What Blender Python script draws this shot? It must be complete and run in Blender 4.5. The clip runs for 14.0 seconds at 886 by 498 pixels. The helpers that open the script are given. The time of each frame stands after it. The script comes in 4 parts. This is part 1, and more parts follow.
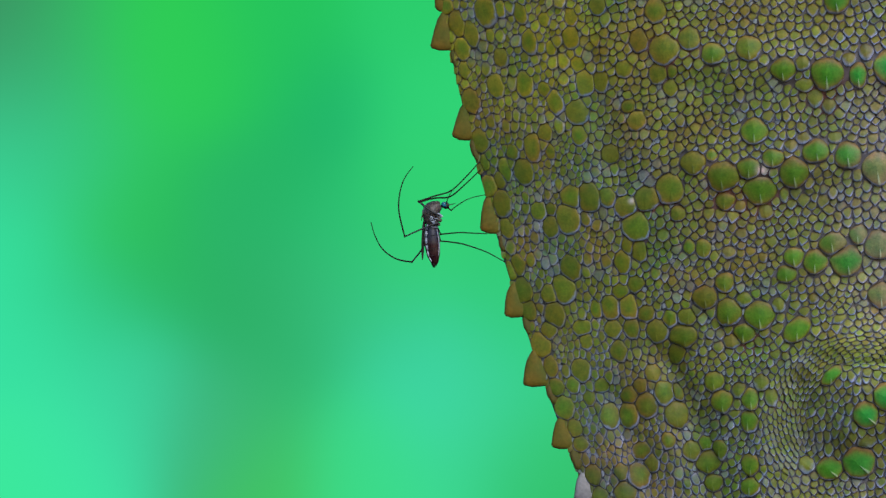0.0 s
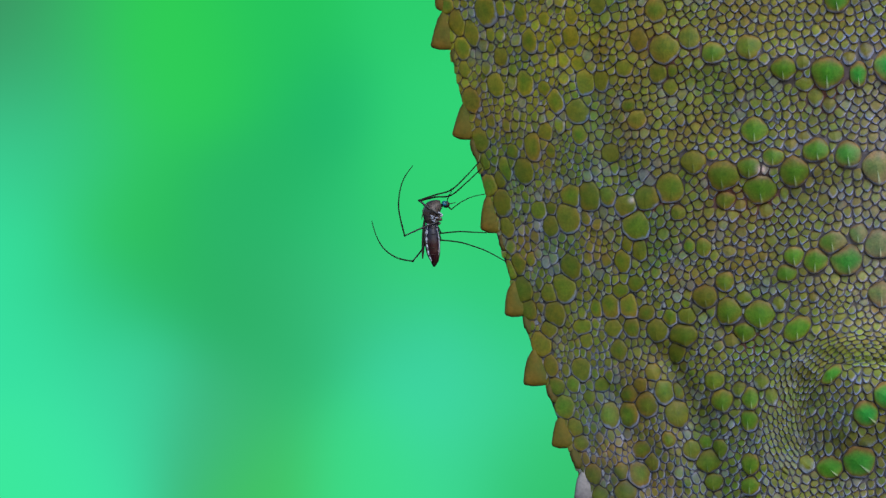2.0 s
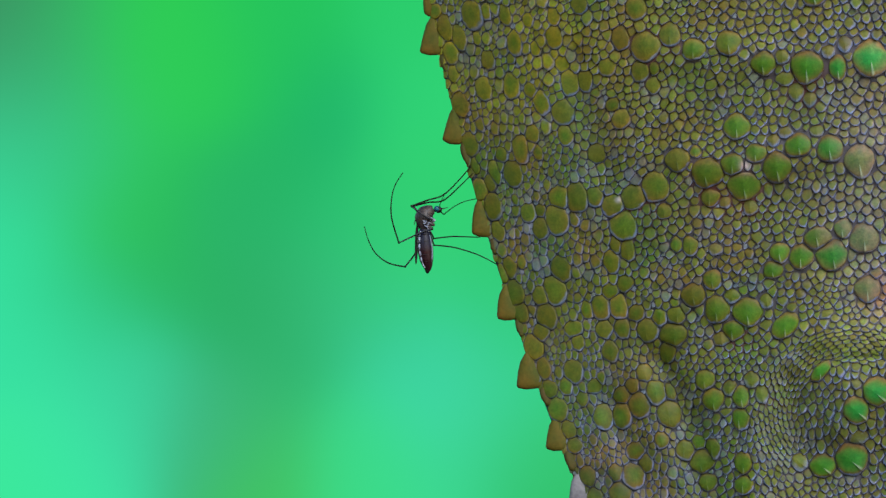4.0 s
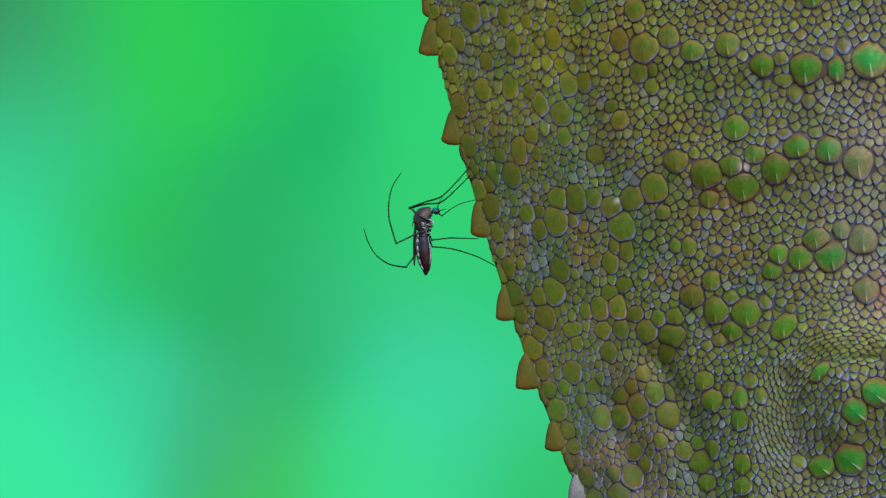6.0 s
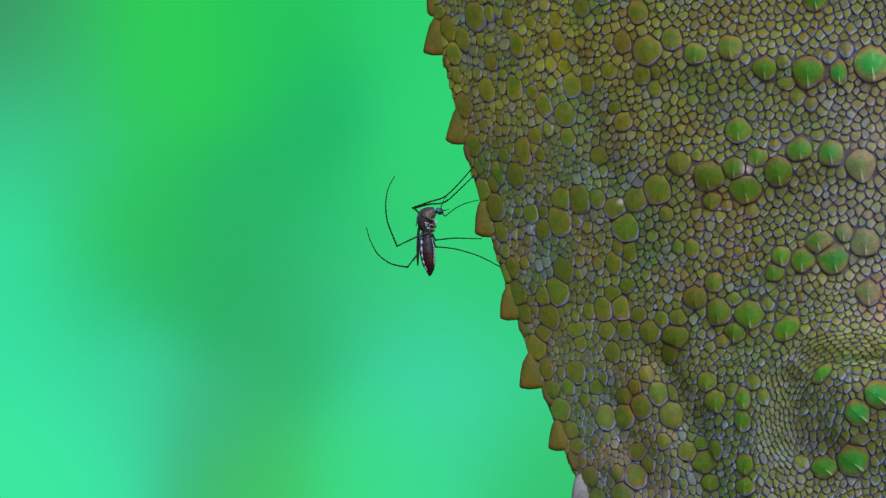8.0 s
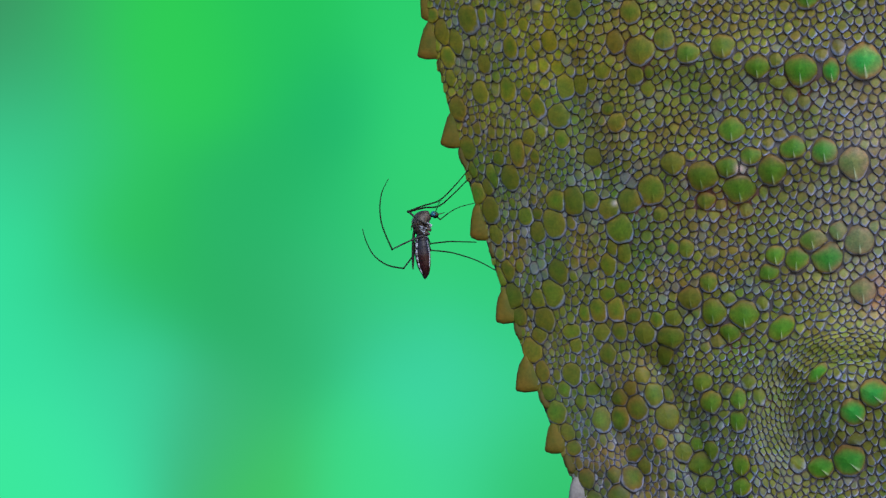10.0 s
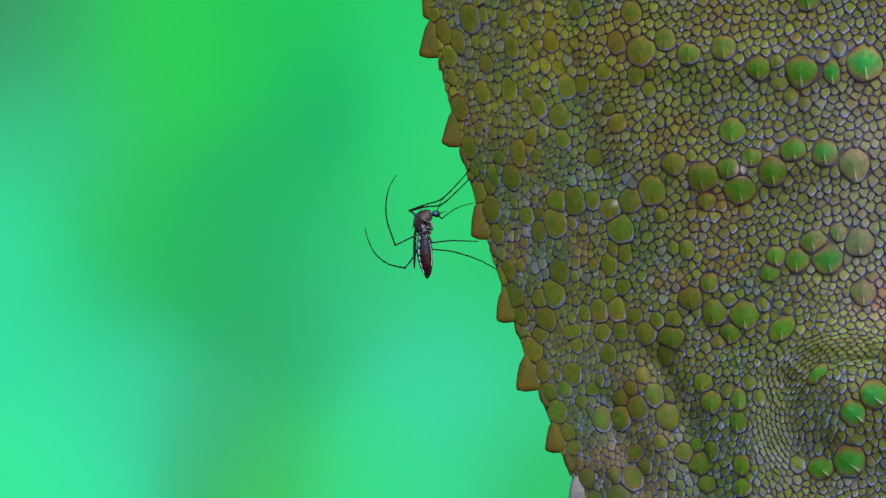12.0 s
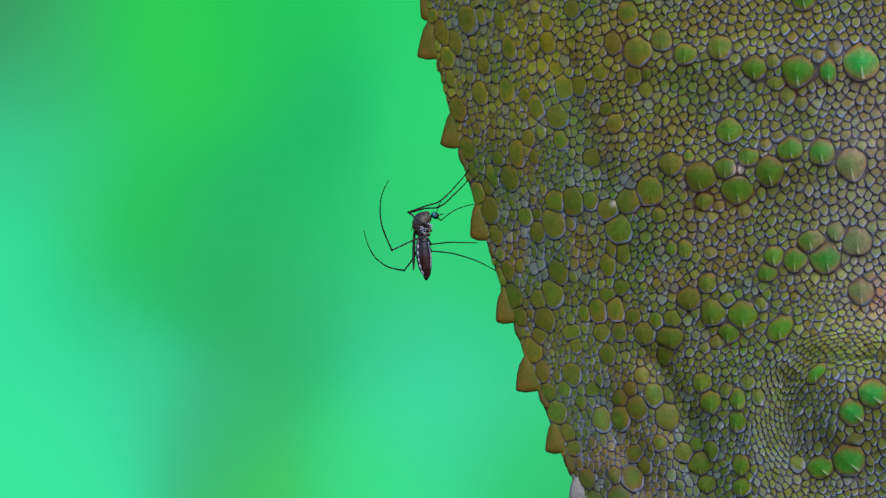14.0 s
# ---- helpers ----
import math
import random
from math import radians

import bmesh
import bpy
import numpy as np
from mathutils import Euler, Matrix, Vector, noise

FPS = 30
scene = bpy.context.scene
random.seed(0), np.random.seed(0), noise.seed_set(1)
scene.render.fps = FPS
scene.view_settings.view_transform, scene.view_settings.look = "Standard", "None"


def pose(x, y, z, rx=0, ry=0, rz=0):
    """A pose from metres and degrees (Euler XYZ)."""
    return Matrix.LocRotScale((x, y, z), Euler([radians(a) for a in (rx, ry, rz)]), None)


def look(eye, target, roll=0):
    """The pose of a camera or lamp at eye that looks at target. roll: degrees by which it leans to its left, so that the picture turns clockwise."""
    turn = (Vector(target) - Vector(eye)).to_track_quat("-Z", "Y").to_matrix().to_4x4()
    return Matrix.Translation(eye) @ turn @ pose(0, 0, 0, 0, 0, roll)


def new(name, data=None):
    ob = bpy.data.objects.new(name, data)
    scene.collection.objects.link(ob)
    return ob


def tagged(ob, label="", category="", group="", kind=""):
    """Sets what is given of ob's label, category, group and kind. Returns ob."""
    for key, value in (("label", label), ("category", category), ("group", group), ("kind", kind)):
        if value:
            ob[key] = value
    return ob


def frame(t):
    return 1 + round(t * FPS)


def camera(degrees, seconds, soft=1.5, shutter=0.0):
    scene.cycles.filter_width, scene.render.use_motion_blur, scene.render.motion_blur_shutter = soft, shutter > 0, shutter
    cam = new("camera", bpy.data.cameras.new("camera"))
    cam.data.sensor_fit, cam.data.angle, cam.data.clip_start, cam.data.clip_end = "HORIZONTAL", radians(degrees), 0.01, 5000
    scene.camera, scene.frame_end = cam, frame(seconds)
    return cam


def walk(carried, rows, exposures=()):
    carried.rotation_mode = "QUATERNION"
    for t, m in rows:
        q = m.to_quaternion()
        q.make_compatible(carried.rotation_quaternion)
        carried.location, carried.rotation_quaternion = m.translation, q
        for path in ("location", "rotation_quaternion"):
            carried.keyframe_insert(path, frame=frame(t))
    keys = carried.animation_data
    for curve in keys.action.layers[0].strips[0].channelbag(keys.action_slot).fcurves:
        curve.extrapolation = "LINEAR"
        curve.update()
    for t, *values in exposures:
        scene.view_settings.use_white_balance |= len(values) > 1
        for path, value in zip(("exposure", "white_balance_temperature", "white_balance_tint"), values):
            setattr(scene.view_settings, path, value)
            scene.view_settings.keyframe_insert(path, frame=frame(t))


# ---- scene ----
FAR = 1.2          # metres from the lens to the plane of the crest
cam = camera(3.742, 14.0, soft=1.4)
STILL = look((0, -FAR, 0), (0, 0, 0))
walk(cam, [(0.0, STILL), (14.0, STILL)])

# ---- light: open shade, soft high light from the upper right ----
scene.view_settings.exposure = 0.0
world = bpy.data.worlds.new("sky")
scene.world = world
world.use_nodes = True
sky = world.node_tree.nodes.new("ShaderNodeTexSky")
sky.sky_type = "NISHITA"
sky.sun_disc = False
sky.sun_elevation = radians(37)
sky.sun_rotation = radians(150)
world.node_tree.links.new(sky.outputs["Color"], world.node_tree.nodes["Background"].inputs["Color"])
world.node_tree.nodes["Background"].inputs["Strength"].default_value = 0.15
sun = new("sun", bpy.data.lights.new("sun", "SUN"))
sun.data.energy = 1.88
sun.data.angle = radians(40)
sun.data.color = (1.0, 0.98, 0.94)
sun.matrix_world = look((0.30, -0.75, 0.6), (0, 0, 0))


# ---- node helpers ----
class Graph:
    """A node material, written as nested calls."""

    def __init__(self, name):
        self.mat = bpy.data.materials.new(name)
        self.mat.use_nodes = True
        self.tree = self.mat.node_tree
        self.bsdf = self.tree.nodes["Principled BSDF"]

    def put(self, socket, value):
        if isinstance(value, bpy.types.NodeSocket):
            self.tree.links.new(value, socket)
        elif isinstance(value, tuple) and len(value) == 3 and socket.type == "RGBA":
            socket.default_value = (*value, 1)
        else:
            socket.default_value = value

    def node(self, kind, out, values, **settings):
        n = self.tree.nodes.new(kind)
        for key, value in settings.items():
            setattr(n, key, value)
        for key, value in values.items():
            self.put(n.inputs[key], value)
        return n.outputs[out]

    def math(self, op, a, b=0.0, clamp=False):
        return self.node("ShaderNodeMath", 0, {0: a, 1: b}, operation=op, use_clamp=clamp)

    def mix(self, fac, a, b):
        return self.node("ShaderNodeMix", 2, {0: fac, 6: a, 7: b}, data_type="RGBA")

    def times(self, a, b):
        return self.node("ShaderNodeMix", 2, {0: 1.0, 6: a, 7: b}, data_type="RGBA", blend_type="MULTIPLY")

    def grey(self, value):
        return self.node("ShaderNodeCombineColor", 0, {0: value, 1: value, 2: value})

    def ramp(self, value, low, high, to_low=0.0, to_high=1.0):
        return self.node("ShaderNodeMapRange", 0, {0: value, 1: low, 2: high, 3: to_low, 4: to_high})

    def where(self):
        return self.node("ShaderNodeTexCoord", "Object", {})

    def noise(self, scale, detail=3.0, where=None):
        return self.node("ShaderNodeTexNoise", 0, {"Vector": where or self.where(), "Scale": scale, "Detail": detail})

    def near(self, u, v, radius):
        """1 at the spot (u, v) in mm, falling to 0 over the radius."""
        flat = self.node("ShaderNodeVectorMath", 0, {0: self.where(), 1: (1, 0, 1)}, operation="MULTIPLY")
        d = self.node("ShaderNodeVectorMath", "Value", {0: flat, 1: (u / 1000, 0, v / 1000)}, operation="DISTANCE")
        d = self.math("MULTIPLY", d, 1000 / radius)
        return self.math("EXPONENT", self.math("MULTIPLY", self.math("MULTIPLY", d, d), -1.0))

    def bump(self, height, strength, distance):
        self.put(self.bsdf.inputs["Normal"], self.node("ShaderNodeBump", 0, {"Height": height, "Strength": strength, "Distance": distance}))

    def done(self, colour=None, rough=0.5, **more):
        if colour is not None:
            self.put(self.bsdf.inputs["Base Color"], colour)
        self.put(self.bsdf.inputs["Roughness"], rough)
        for key, value in more.items():
            self.put(self.bsdf.inputs[key.replace("_", " ")], value)
        return self.mat


# colour patches of the hide, some with its light and shade painted in: spot in mm, radius in mm, colour, strength
BACK_PATCHES = [
    (*(13.8, 11.3), 3.2, (0.085, 0.105, 0.045), 0.7),
    (*(18.3, -9.95), 5.0, (0.13, 0.14, 0.025), 0.5),
    (*(26.8, 20.0), 13.0, (0.25, 0.212, 0.036), 0.8),
    (*(36.8, -7.95), 6.0, (0.27, 0.31, 0.045), 0.7),
    (*(4.8, 19.05), 6.5, (0.40, 0.315, 0.022), 0.85),
    (*(11.0, 17.5), 5.5, (0.31, 0.275, 0.020), 0.7),
    (*(15.8, -16.95), 8.0, (0.072, 0.086, 0.014), 0.75),
    (*(26.8, 3.55), 5.0, (0.25, 0.16, 0.04), 0.6),
    (*(7.3, -4.45), 6.0, (0.10, 0.10, 0.010), 0.55),
    (*(15.05, -20.45), 5.0, (0.044, 0.056, 0.014), 0.85),
]
FLANK_PATCHES = [
    (*(35.6, -3.95), 4.2, (0.38, 0.285, 0.06), 0.7),
    (*(31.0, 3.0), 7.0, (0.170, 0.165, 0.034), 0.6),
    (*(42.6, 9.05), 7.5, (0.31, 0.245, 0.165), 0.95),
    (*(40.3, -7.95), 4.5, (0.33, 0.35, 0.10), 0.75),
    (*(39.05, -0.2), 4.0, (0.34, 0.29, 0.25), 0.8),
    (*(40.2, -4.2), 2.3, (0.62, 0.30, 0.21), 1.0),
    (*(27.8, -8.95), 3.2, (0.12, 0.17, 0.03), 0.7),
    (*(31.8, -14.95), 4.0, (0.15, 0.17, 0.05), 0.75),
    # painted darker for the shade in the bowl of the whorl
    (*(35.0, -14.8), 3.6, (0.13, 0.155, 0.055), 0.75),
    (*(38.8, -20.45), 4.5, (0.14, 0.13, 0.045), 0.75),
]


PALE_MARGINS = [
    (*(23.7, -1.55), 2.2), (*(27.8, -3.7), 2.0), (*(20.55, -4.95), 1.5), (*(27.8, -19.45), 4.5), (*(23.3, -1.95), 3.0), (*(17.3, 6.05), 4.0),
    (*(8.8, 3.55), 3.0), (*(8.8, -1.95), 2.2), (*(15.0, -12.0), 1.9), (*(22.0, -19.5), 1.8), (*(26.0, -16.0), 2.0),
    (*(3.2, 20.0), 2.0), (*(31.8, -17.95), 4.0), (*(32.8, -12.95), 4.0), (*(37.3, -8.95), 5.0), (*(38.8, 5.55), 4.0),
    (*(36.0, -4.0), 4.0), (*(39.0, -0.5), 3.0), (*(29.0, 12.0), 5.0),
]
TAN_SPOTS = [(*(38.6, 7.2), 2.4), (*(38.6, 0.45), 1.6), (*(34.65, 0.8), 0.9), (*(36.65, 1.45), 0.8), (*(39.4, -4.25), 2.2), (*(40.6, 14.4), 0.9), (*(40.8, -0.95), 1.8), (*(36.55, -2.2), 0.7)]
RUSTY_SKIN = [(*(24.8, 5.0), 2.2), (*(28.2, 3.8), 2.2), (*(20.0, 17.5), 2.5), (*(27.0, -8.2), 1.5), (*(31.0, -13.5), 1.5), (*(33.5, 13.8), 2.0), (*(18.5, 3.0), 2.0)]
SCARS = [(*(28.05, 6.9), 0.5), (*(16.6, 4.25), 0.25)]


def hide_colour(g, base):
    colour = base
    for u, v, radius, tint, strength in BACK_PATCHES + FLANK_PATCHES:
        colour = g.mix(g.math("MULTIPLY", g.near(u, v, radius), strength), colour, tint)
    return colour


def scale_material(name, single, each=False):
    """Keratin scale: pigment in the middle, pale blue-grey margin. single: a large scale; each: one scale an object."""
    g = Graph(name)
    if single or each:
        chance = g.node("ShaderNodeObjectInfo", "Random", {})
    else:
        chance = g.node("ShaderNodeNewGeometry", "Random Per Island", {})
    chance2 = g.math("FRACT", g.math("MULTIPLY", chance, 17.31))
    edge = g.node("ShaderNodeAttribute", "Fac", {}, attribute_name="edge")
    x = g.node("ShaderNodeSeparateXYZ", 0, {0: g.where()})
    right = g.ramp(x, 0.019, 0.036)
    hide = hide_colour(g, (0.142, 0.160, 0.012))
    crown = g.node("ShaderNodeAttribute", "Fac", {}, attribute_name="crown")
    keel = g.node("ShaderNodeAttribute", "Fac", {}, attribute_name="keel")
    blotch = g.ramp(g.noise(420, 3.0), 0.48, 0.70, 0.0, 0.5)
    hide = g.mix(blotch, hide, (0.215, 0.135, 0.024))
    hide = g.mix(g.math("MULTIPLY", g.ramp(g.noise(140, 2.0), 0.46, 0.62, 0.0, 0.6), g.ramp(right, 0.0, 1.0, 1.0, 0.6)), hide, (0.066, 0.138, 0.020))
    hide = g.mix(g.math("MULTIPLY", g.ramp(g.noise(200, 2.0), 0.50, 0.66, 0.0, 0.5), g.ramp(right, 0.0, 1.0, 1.0, 0.5)), hide, (0.235, 0.135, 0.026))
    wander = g.noise(1500, 2.0)
    if single:
        out = g.math("MAXIMUM", edge, crown)
        fresh = g.mix(g.ramp(x, 0.033, 0.038), (0.040, 0.265, 0.016), (0.022, 0.29, 0.055))
        green = g.mix(right, g.mix(g.ramp(chance2, 0.2, 0.9), (0.114, 0.138, 0.012), (0.066, 0.132, 0.012)), fresh)
        heart = g.math("MULTIPLY", g.ramp(g.math("ADD", out, g.math("MULTIPLY", wander, 0.3)), 0.22, 0.80, 1.0, 0.0), g.ramp(right, 0.0, 1.0, 0.45, 0.97))
        ring = g.math("MULTIPLY", g.ramp(out, 0.45, 0.85), g.ramp(right, 0.0, 1.0, 0.2, 0.7))
        bare = None
        for u, v, radius in TAN_SPOTS:
            spot = g.near(u, v, radius)
            bare = spot if bare is None else g.math("MAXIMUM", bare, spot)
        heart = g.math("MULTIPLY", heart, g.math("SUBTRACT", 1.0, g.math("MULTIPLY", bare, g.ramp(edge, 0.05, 0.3, 0.75, 1.0))))
        hide = g.mix(g.math("MULTIPLY", bare, g.ramp(wander, 0.35, 0.6, 0.55, 1.0)), hide, (0.29, 0.225, 0.15))
        middle = g.mix(g.math("MULTIPLY", ring, g.math("SUBTRACT", 1.0, bare)), g.mix(heart, hide, green), (0.20, 0.105, 0.045))
        middle = g.mix(g.math("MULTIPLY", g.ramp(out, 0.0, 0.42, 0.5, 0.0), g.ramp(chance, 0.3, 0.8)), middle, (0.045, 0.17, 0.010))
        # pale keel, with its white glint painted on towards the right
        middle = g.mix(g.math("MULTIPLY", keel, g.ramp(x, 0.020, 0.036, 0.0, 0.8)), middle, (0.50, 0.62, 0.46))
    else:
        green = g.times(hide, g.mix(right, (0.66, 1.06, 0.9), (0.70, 1.03, 0.75)))
        heart = g.math("MULTIPLY", g.ramp(g.math("ADD", edge, g.math("MULTIPLY", wander, 0.4)), 0.15, 0.75, 1.0, 0.0), g.ramp(chance2, 0.1, 0.9, 0.3, 1.0))
        ring = g.math("MULTIPLY", g.ramp(edge, 0.2, 0.7), g.ramp(right, 0.0, 1.0, 0.1, 0.3))
        middle = g.mix(ring, g.mix(heart, hide, green), (0.19, 0.13, 0.075))
        middle = g.mix(g.math("MULTIPLY", crown, g.ramp(chance, 0.0, 1.0, 0.3, 0.85)), middle, (0.145, 0.075, 0.028))
        clump = g.math("ADD", g.math("MULTIPLY", chance, 0.25), g.noise(330, 2.0))
        bluish = g.ramp(clump, 0.74, 0.90, 0.0, 0.3)
        for u, v, radius in PALE_MARGINS[:12]:
            bluish = g.math("MAXIMUM", bluish, g.math("MULTIPLY", g.near(u, v, 0.8 * radius), g.ramp(chance, 0.55, 0.95, 0.0, 0.5)))
        bluish = g.math("MAXIMUM", bluish, g.math("MULTIPLY", keel, g.ramp(chance, 0.0, 0.7, 0.05, 0.65)))
        middle = g.mix(bluish, middle, (0.22, 0.26, 0.40))
    pale = g.mix(g.ramp(g.noise(700, 2.0), 0.4, 0.6), (0.27, 0.41, 0.92), (0.33, 0.43, 0.82))
    patchy = g.ramp(g.noise(260, 2.0), 0.36, 0.58, 0.58, 1.0)
    for u, v, radius in PALE_MARGINS:
        patchy = g.math("MAXIMUM", patchy, g.math("MULTIPLY", g.near(u, v, radius), 0.9))
    pale = g.times(pale, g.grey(g.ramp(x, 0.007, 0.026, 0.62, 1.08)))
    ragged = g.math("ADD", edge, g.ramp(wander, 0.3, 0.7, -0.18, 0.14))
    inner = g.ramp(right, 0.0, 1.0, 0.55 if single else 0.34, 0.66 if single else 0.18)
    rim = g.math("MULTIPLY", g.math("MULTIPLY", g.ramp(ragged, inner, g.ramp(right, 0.0, 1.0, 0.85, 0.95)), patchy), 0.95)
    if single:
        rim = g.math("MULTIPLY", rim, g.ramp(right, 0.0, 1.0, 0.6, 0.75))
    else:
        rim = g.math("MULTIPLY", rim, g.ramp(right, 0.0, 1.0, 0.58, 1.0))
    colour = g.mix(g.math("MINIMUM", rim, 1.0), middle, pale)
    for u, v, radius in SCARS:
        colour = g.mix(g.near(u, v, radius), colour, (0.52, 0.44, 0.45))
    grain = g.noise(5200, 4.0)
    mottle = g.ramp(g.noise(1900, 3.0), 0.32, 0.68)
    colour = g.times(colour, g.mix(mottle, (0.74, 0.86, 0.85), (1.24, 1.10, 1.05)))
    value = g.math("MULTIPLY", g.ramp(grain, 0.3, 0.7, 0.83, 1.15), g.ramp(chance2, 0.0, 1.0, 0.80, 1.20))
    colour = g.times(colour, g.grey(value))
    g.bump(grain, 0.35, 0.00006)
    return g.done(colour, g.ramp(grain, 0.3, 0.7, 0.34, 0.55), Specular_IOR_Level=0.24)


def skin_material():
    g = Graph("skin_between_scales")
    n = g.noise(900, 4.0)
    cells = g.node("ShaderNodeTexVoronoi", 0, {"Vector": g.where(), "Scale": 1100.0}, feature="F1")
    colour = hide_colour(g, (0.07, 0.055, 0.03))
    colour = g.times(g.mix(0.75, colour, g.mix(g.ramp(g.node("ShaderNodeSeparateXYZ", 0, {0: g.where()}), 0.008, 0.033), (0.054, 0.062, 0.096), (0.112, 0.114, 0.175))), g.grey(g.ramp(n, 0.3, 0.7, 0.6, 1.2)))
    for u, v, radius in RUSTY_SKIN:
        colour = g.mix(g.math("MULTIPLY", g.near(u, v, radius), 0.75), colour, (0.20, 0.06, 0.035))
    g.bump(cells, 0.6, 0.0002)
    return g.done(colour, 0.7)


def spine_material(name, low, high, rubbed):
    g = Graph(name)
    n = g.noise(600, 4.0)
    colour = g.mix(g.ramp(n, 0.35, 0.65), low, high)
    edge = g.node("ShaderNodeAttribute", "Fac", {}, attribute_name="edge")
    # the shaded outline of the blade is put in as a dark rim
    colour = g.mix(g.math("MULTIPLY", g.ramp(edge, 0.4, 1.0), 0.7), colour, (0.05, 0.03, 0.018))
    worn = g.math("MULTIPLY", g.node("ShaderNodeAttribute", "Fac", {}, attribute_name="keel"), g.ramp(g.noise(900, 3.0), 0.35, 0.65, 0.35 * rubbed, rubbed))
    colour = g.mix(worn, colour, (0.25, 0.115, 0.022))
    fine = g.noise(3800, 3.0)
    colour = g.times(colour, g.grey(g.ramp(fine, 0.3, 0.7, 0.85, 1.12)))
    g.bump(fine, 0.3, 0.00006)
    return g.done(colour, 0.6, Specular_IOR_Level=0.16)


SCALE = scale_material("large_scale", True)
SCALES = scale_material("small_scales", False)
SMALL_SCALE = scale_material("small_scale", False, True)
SKIN = skin_material()
SPINE = spine_material("crest_spine", (0.074, 0.094, 0.013), (0.130, 0.104, 0.014), 0.65)
EDGE_SPINE = spine_material("small_crest_spine", (0.075, 0.08, 0.018), (0.085, 0.065, 0.018), 0.1)
PALE_SPINE = spine_material("worn_spine", (0.25, 0.25, 0.27), (0.17, 0.165, 0.19), 0.0)


def chitin(name, colour, other, rough, scale=5000, **more):
    g = Graph(name)
    n = g.noise(scale, 3.0)
    g.bump(n, 0.3, 0.00003)
    return g.done(g.mix(g.ramp(n, 0.4, 0.62), colour, other), rough, **more)


THORAX = chitin("brown_chitin", (0.080, 0.060, 0.054), (0.030, 0.027, 0.034), 0.42)
DARK = chitin("dark_chitin", (0.010, 0.008, 0.009), (0.02, 0.015, 0.014), 0.45)
def belly_material():
    """Blood shows dark red through the rear half; the front half is purplish."""
    g = Graph("blood_filled_abdomen")
    n = g.noise(5000, 3.0)
    g.bump(n, 0.3, 0.00003)
    front = g.ramp(g.node("ShaderNodeSeparateXYZ", 2, {0: g.where()}), -0.0030, -0.0022)
    colour = g.mix(front, (0.032, 0.009, 0.013), (0.020, 0.020, 0.044))
    return g.done(g.times(colour, g.grey(g.ramp(n, 0.3, 0.7, 0.6, 1.2))), 0.35, Specular_IOR_Level=0.35)


BELLY = belly_material()
SILVER = chitin("silver_scaling", (0.50, 0.58, 0.74), (0.12, 0.13, 0.20), 0.35, 14000)
EYE = chitin("eye_facets", (0.02, 0.20, 0.32), (0.003, 0.012, 0.02), 0.12, 7000)
LEG = chitin("leg_chitin", (0.008, 0.007, 0.007), (0.015, 0.012, 0.011), 0.6, Specular_IOR_Level=0.15)
FEMUR = chitin("femur_chitin", (0.026, 0.030, 0.042), (0.012, 0.012, 0.014), 0.45, 3000)
WING = chitin("folded_wing", (0.02, 0.018, 0.02), (0.012, 0.010, 0.012), 0.35)


# blurred light of far leaves and gaps, glowing from the backdrop: place in metres, and colour
LEFT_GLOWS = [
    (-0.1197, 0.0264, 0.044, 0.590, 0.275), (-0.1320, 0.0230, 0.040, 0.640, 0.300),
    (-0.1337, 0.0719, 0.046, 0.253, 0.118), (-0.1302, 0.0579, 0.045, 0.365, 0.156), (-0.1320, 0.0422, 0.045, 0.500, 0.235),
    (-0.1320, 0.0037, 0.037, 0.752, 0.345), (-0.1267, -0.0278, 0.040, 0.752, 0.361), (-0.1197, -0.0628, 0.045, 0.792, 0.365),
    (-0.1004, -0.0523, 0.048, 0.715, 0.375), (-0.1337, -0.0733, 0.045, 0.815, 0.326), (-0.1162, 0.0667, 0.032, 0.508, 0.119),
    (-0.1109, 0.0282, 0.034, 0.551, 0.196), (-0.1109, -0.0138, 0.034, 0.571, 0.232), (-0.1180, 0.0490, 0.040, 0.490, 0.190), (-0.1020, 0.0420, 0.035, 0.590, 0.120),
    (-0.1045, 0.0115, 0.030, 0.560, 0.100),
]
MIDDLE_GLOWS = [
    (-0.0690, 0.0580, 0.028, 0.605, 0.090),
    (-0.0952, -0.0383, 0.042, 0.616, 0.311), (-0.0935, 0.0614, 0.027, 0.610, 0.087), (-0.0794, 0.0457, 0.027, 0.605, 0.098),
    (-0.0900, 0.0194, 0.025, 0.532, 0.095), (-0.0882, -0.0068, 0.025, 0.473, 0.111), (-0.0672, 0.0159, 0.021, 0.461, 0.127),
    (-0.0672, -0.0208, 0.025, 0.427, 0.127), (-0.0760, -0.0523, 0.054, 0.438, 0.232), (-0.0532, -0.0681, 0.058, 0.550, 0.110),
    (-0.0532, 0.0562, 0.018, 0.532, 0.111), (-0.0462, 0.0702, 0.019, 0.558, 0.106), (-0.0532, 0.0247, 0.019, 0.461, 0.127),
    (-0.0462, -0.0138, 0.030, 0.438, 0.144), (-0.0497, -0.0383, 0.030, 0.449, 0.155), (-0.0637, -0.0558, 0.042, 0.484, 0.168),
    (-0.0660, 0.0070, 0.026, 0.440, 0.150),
]
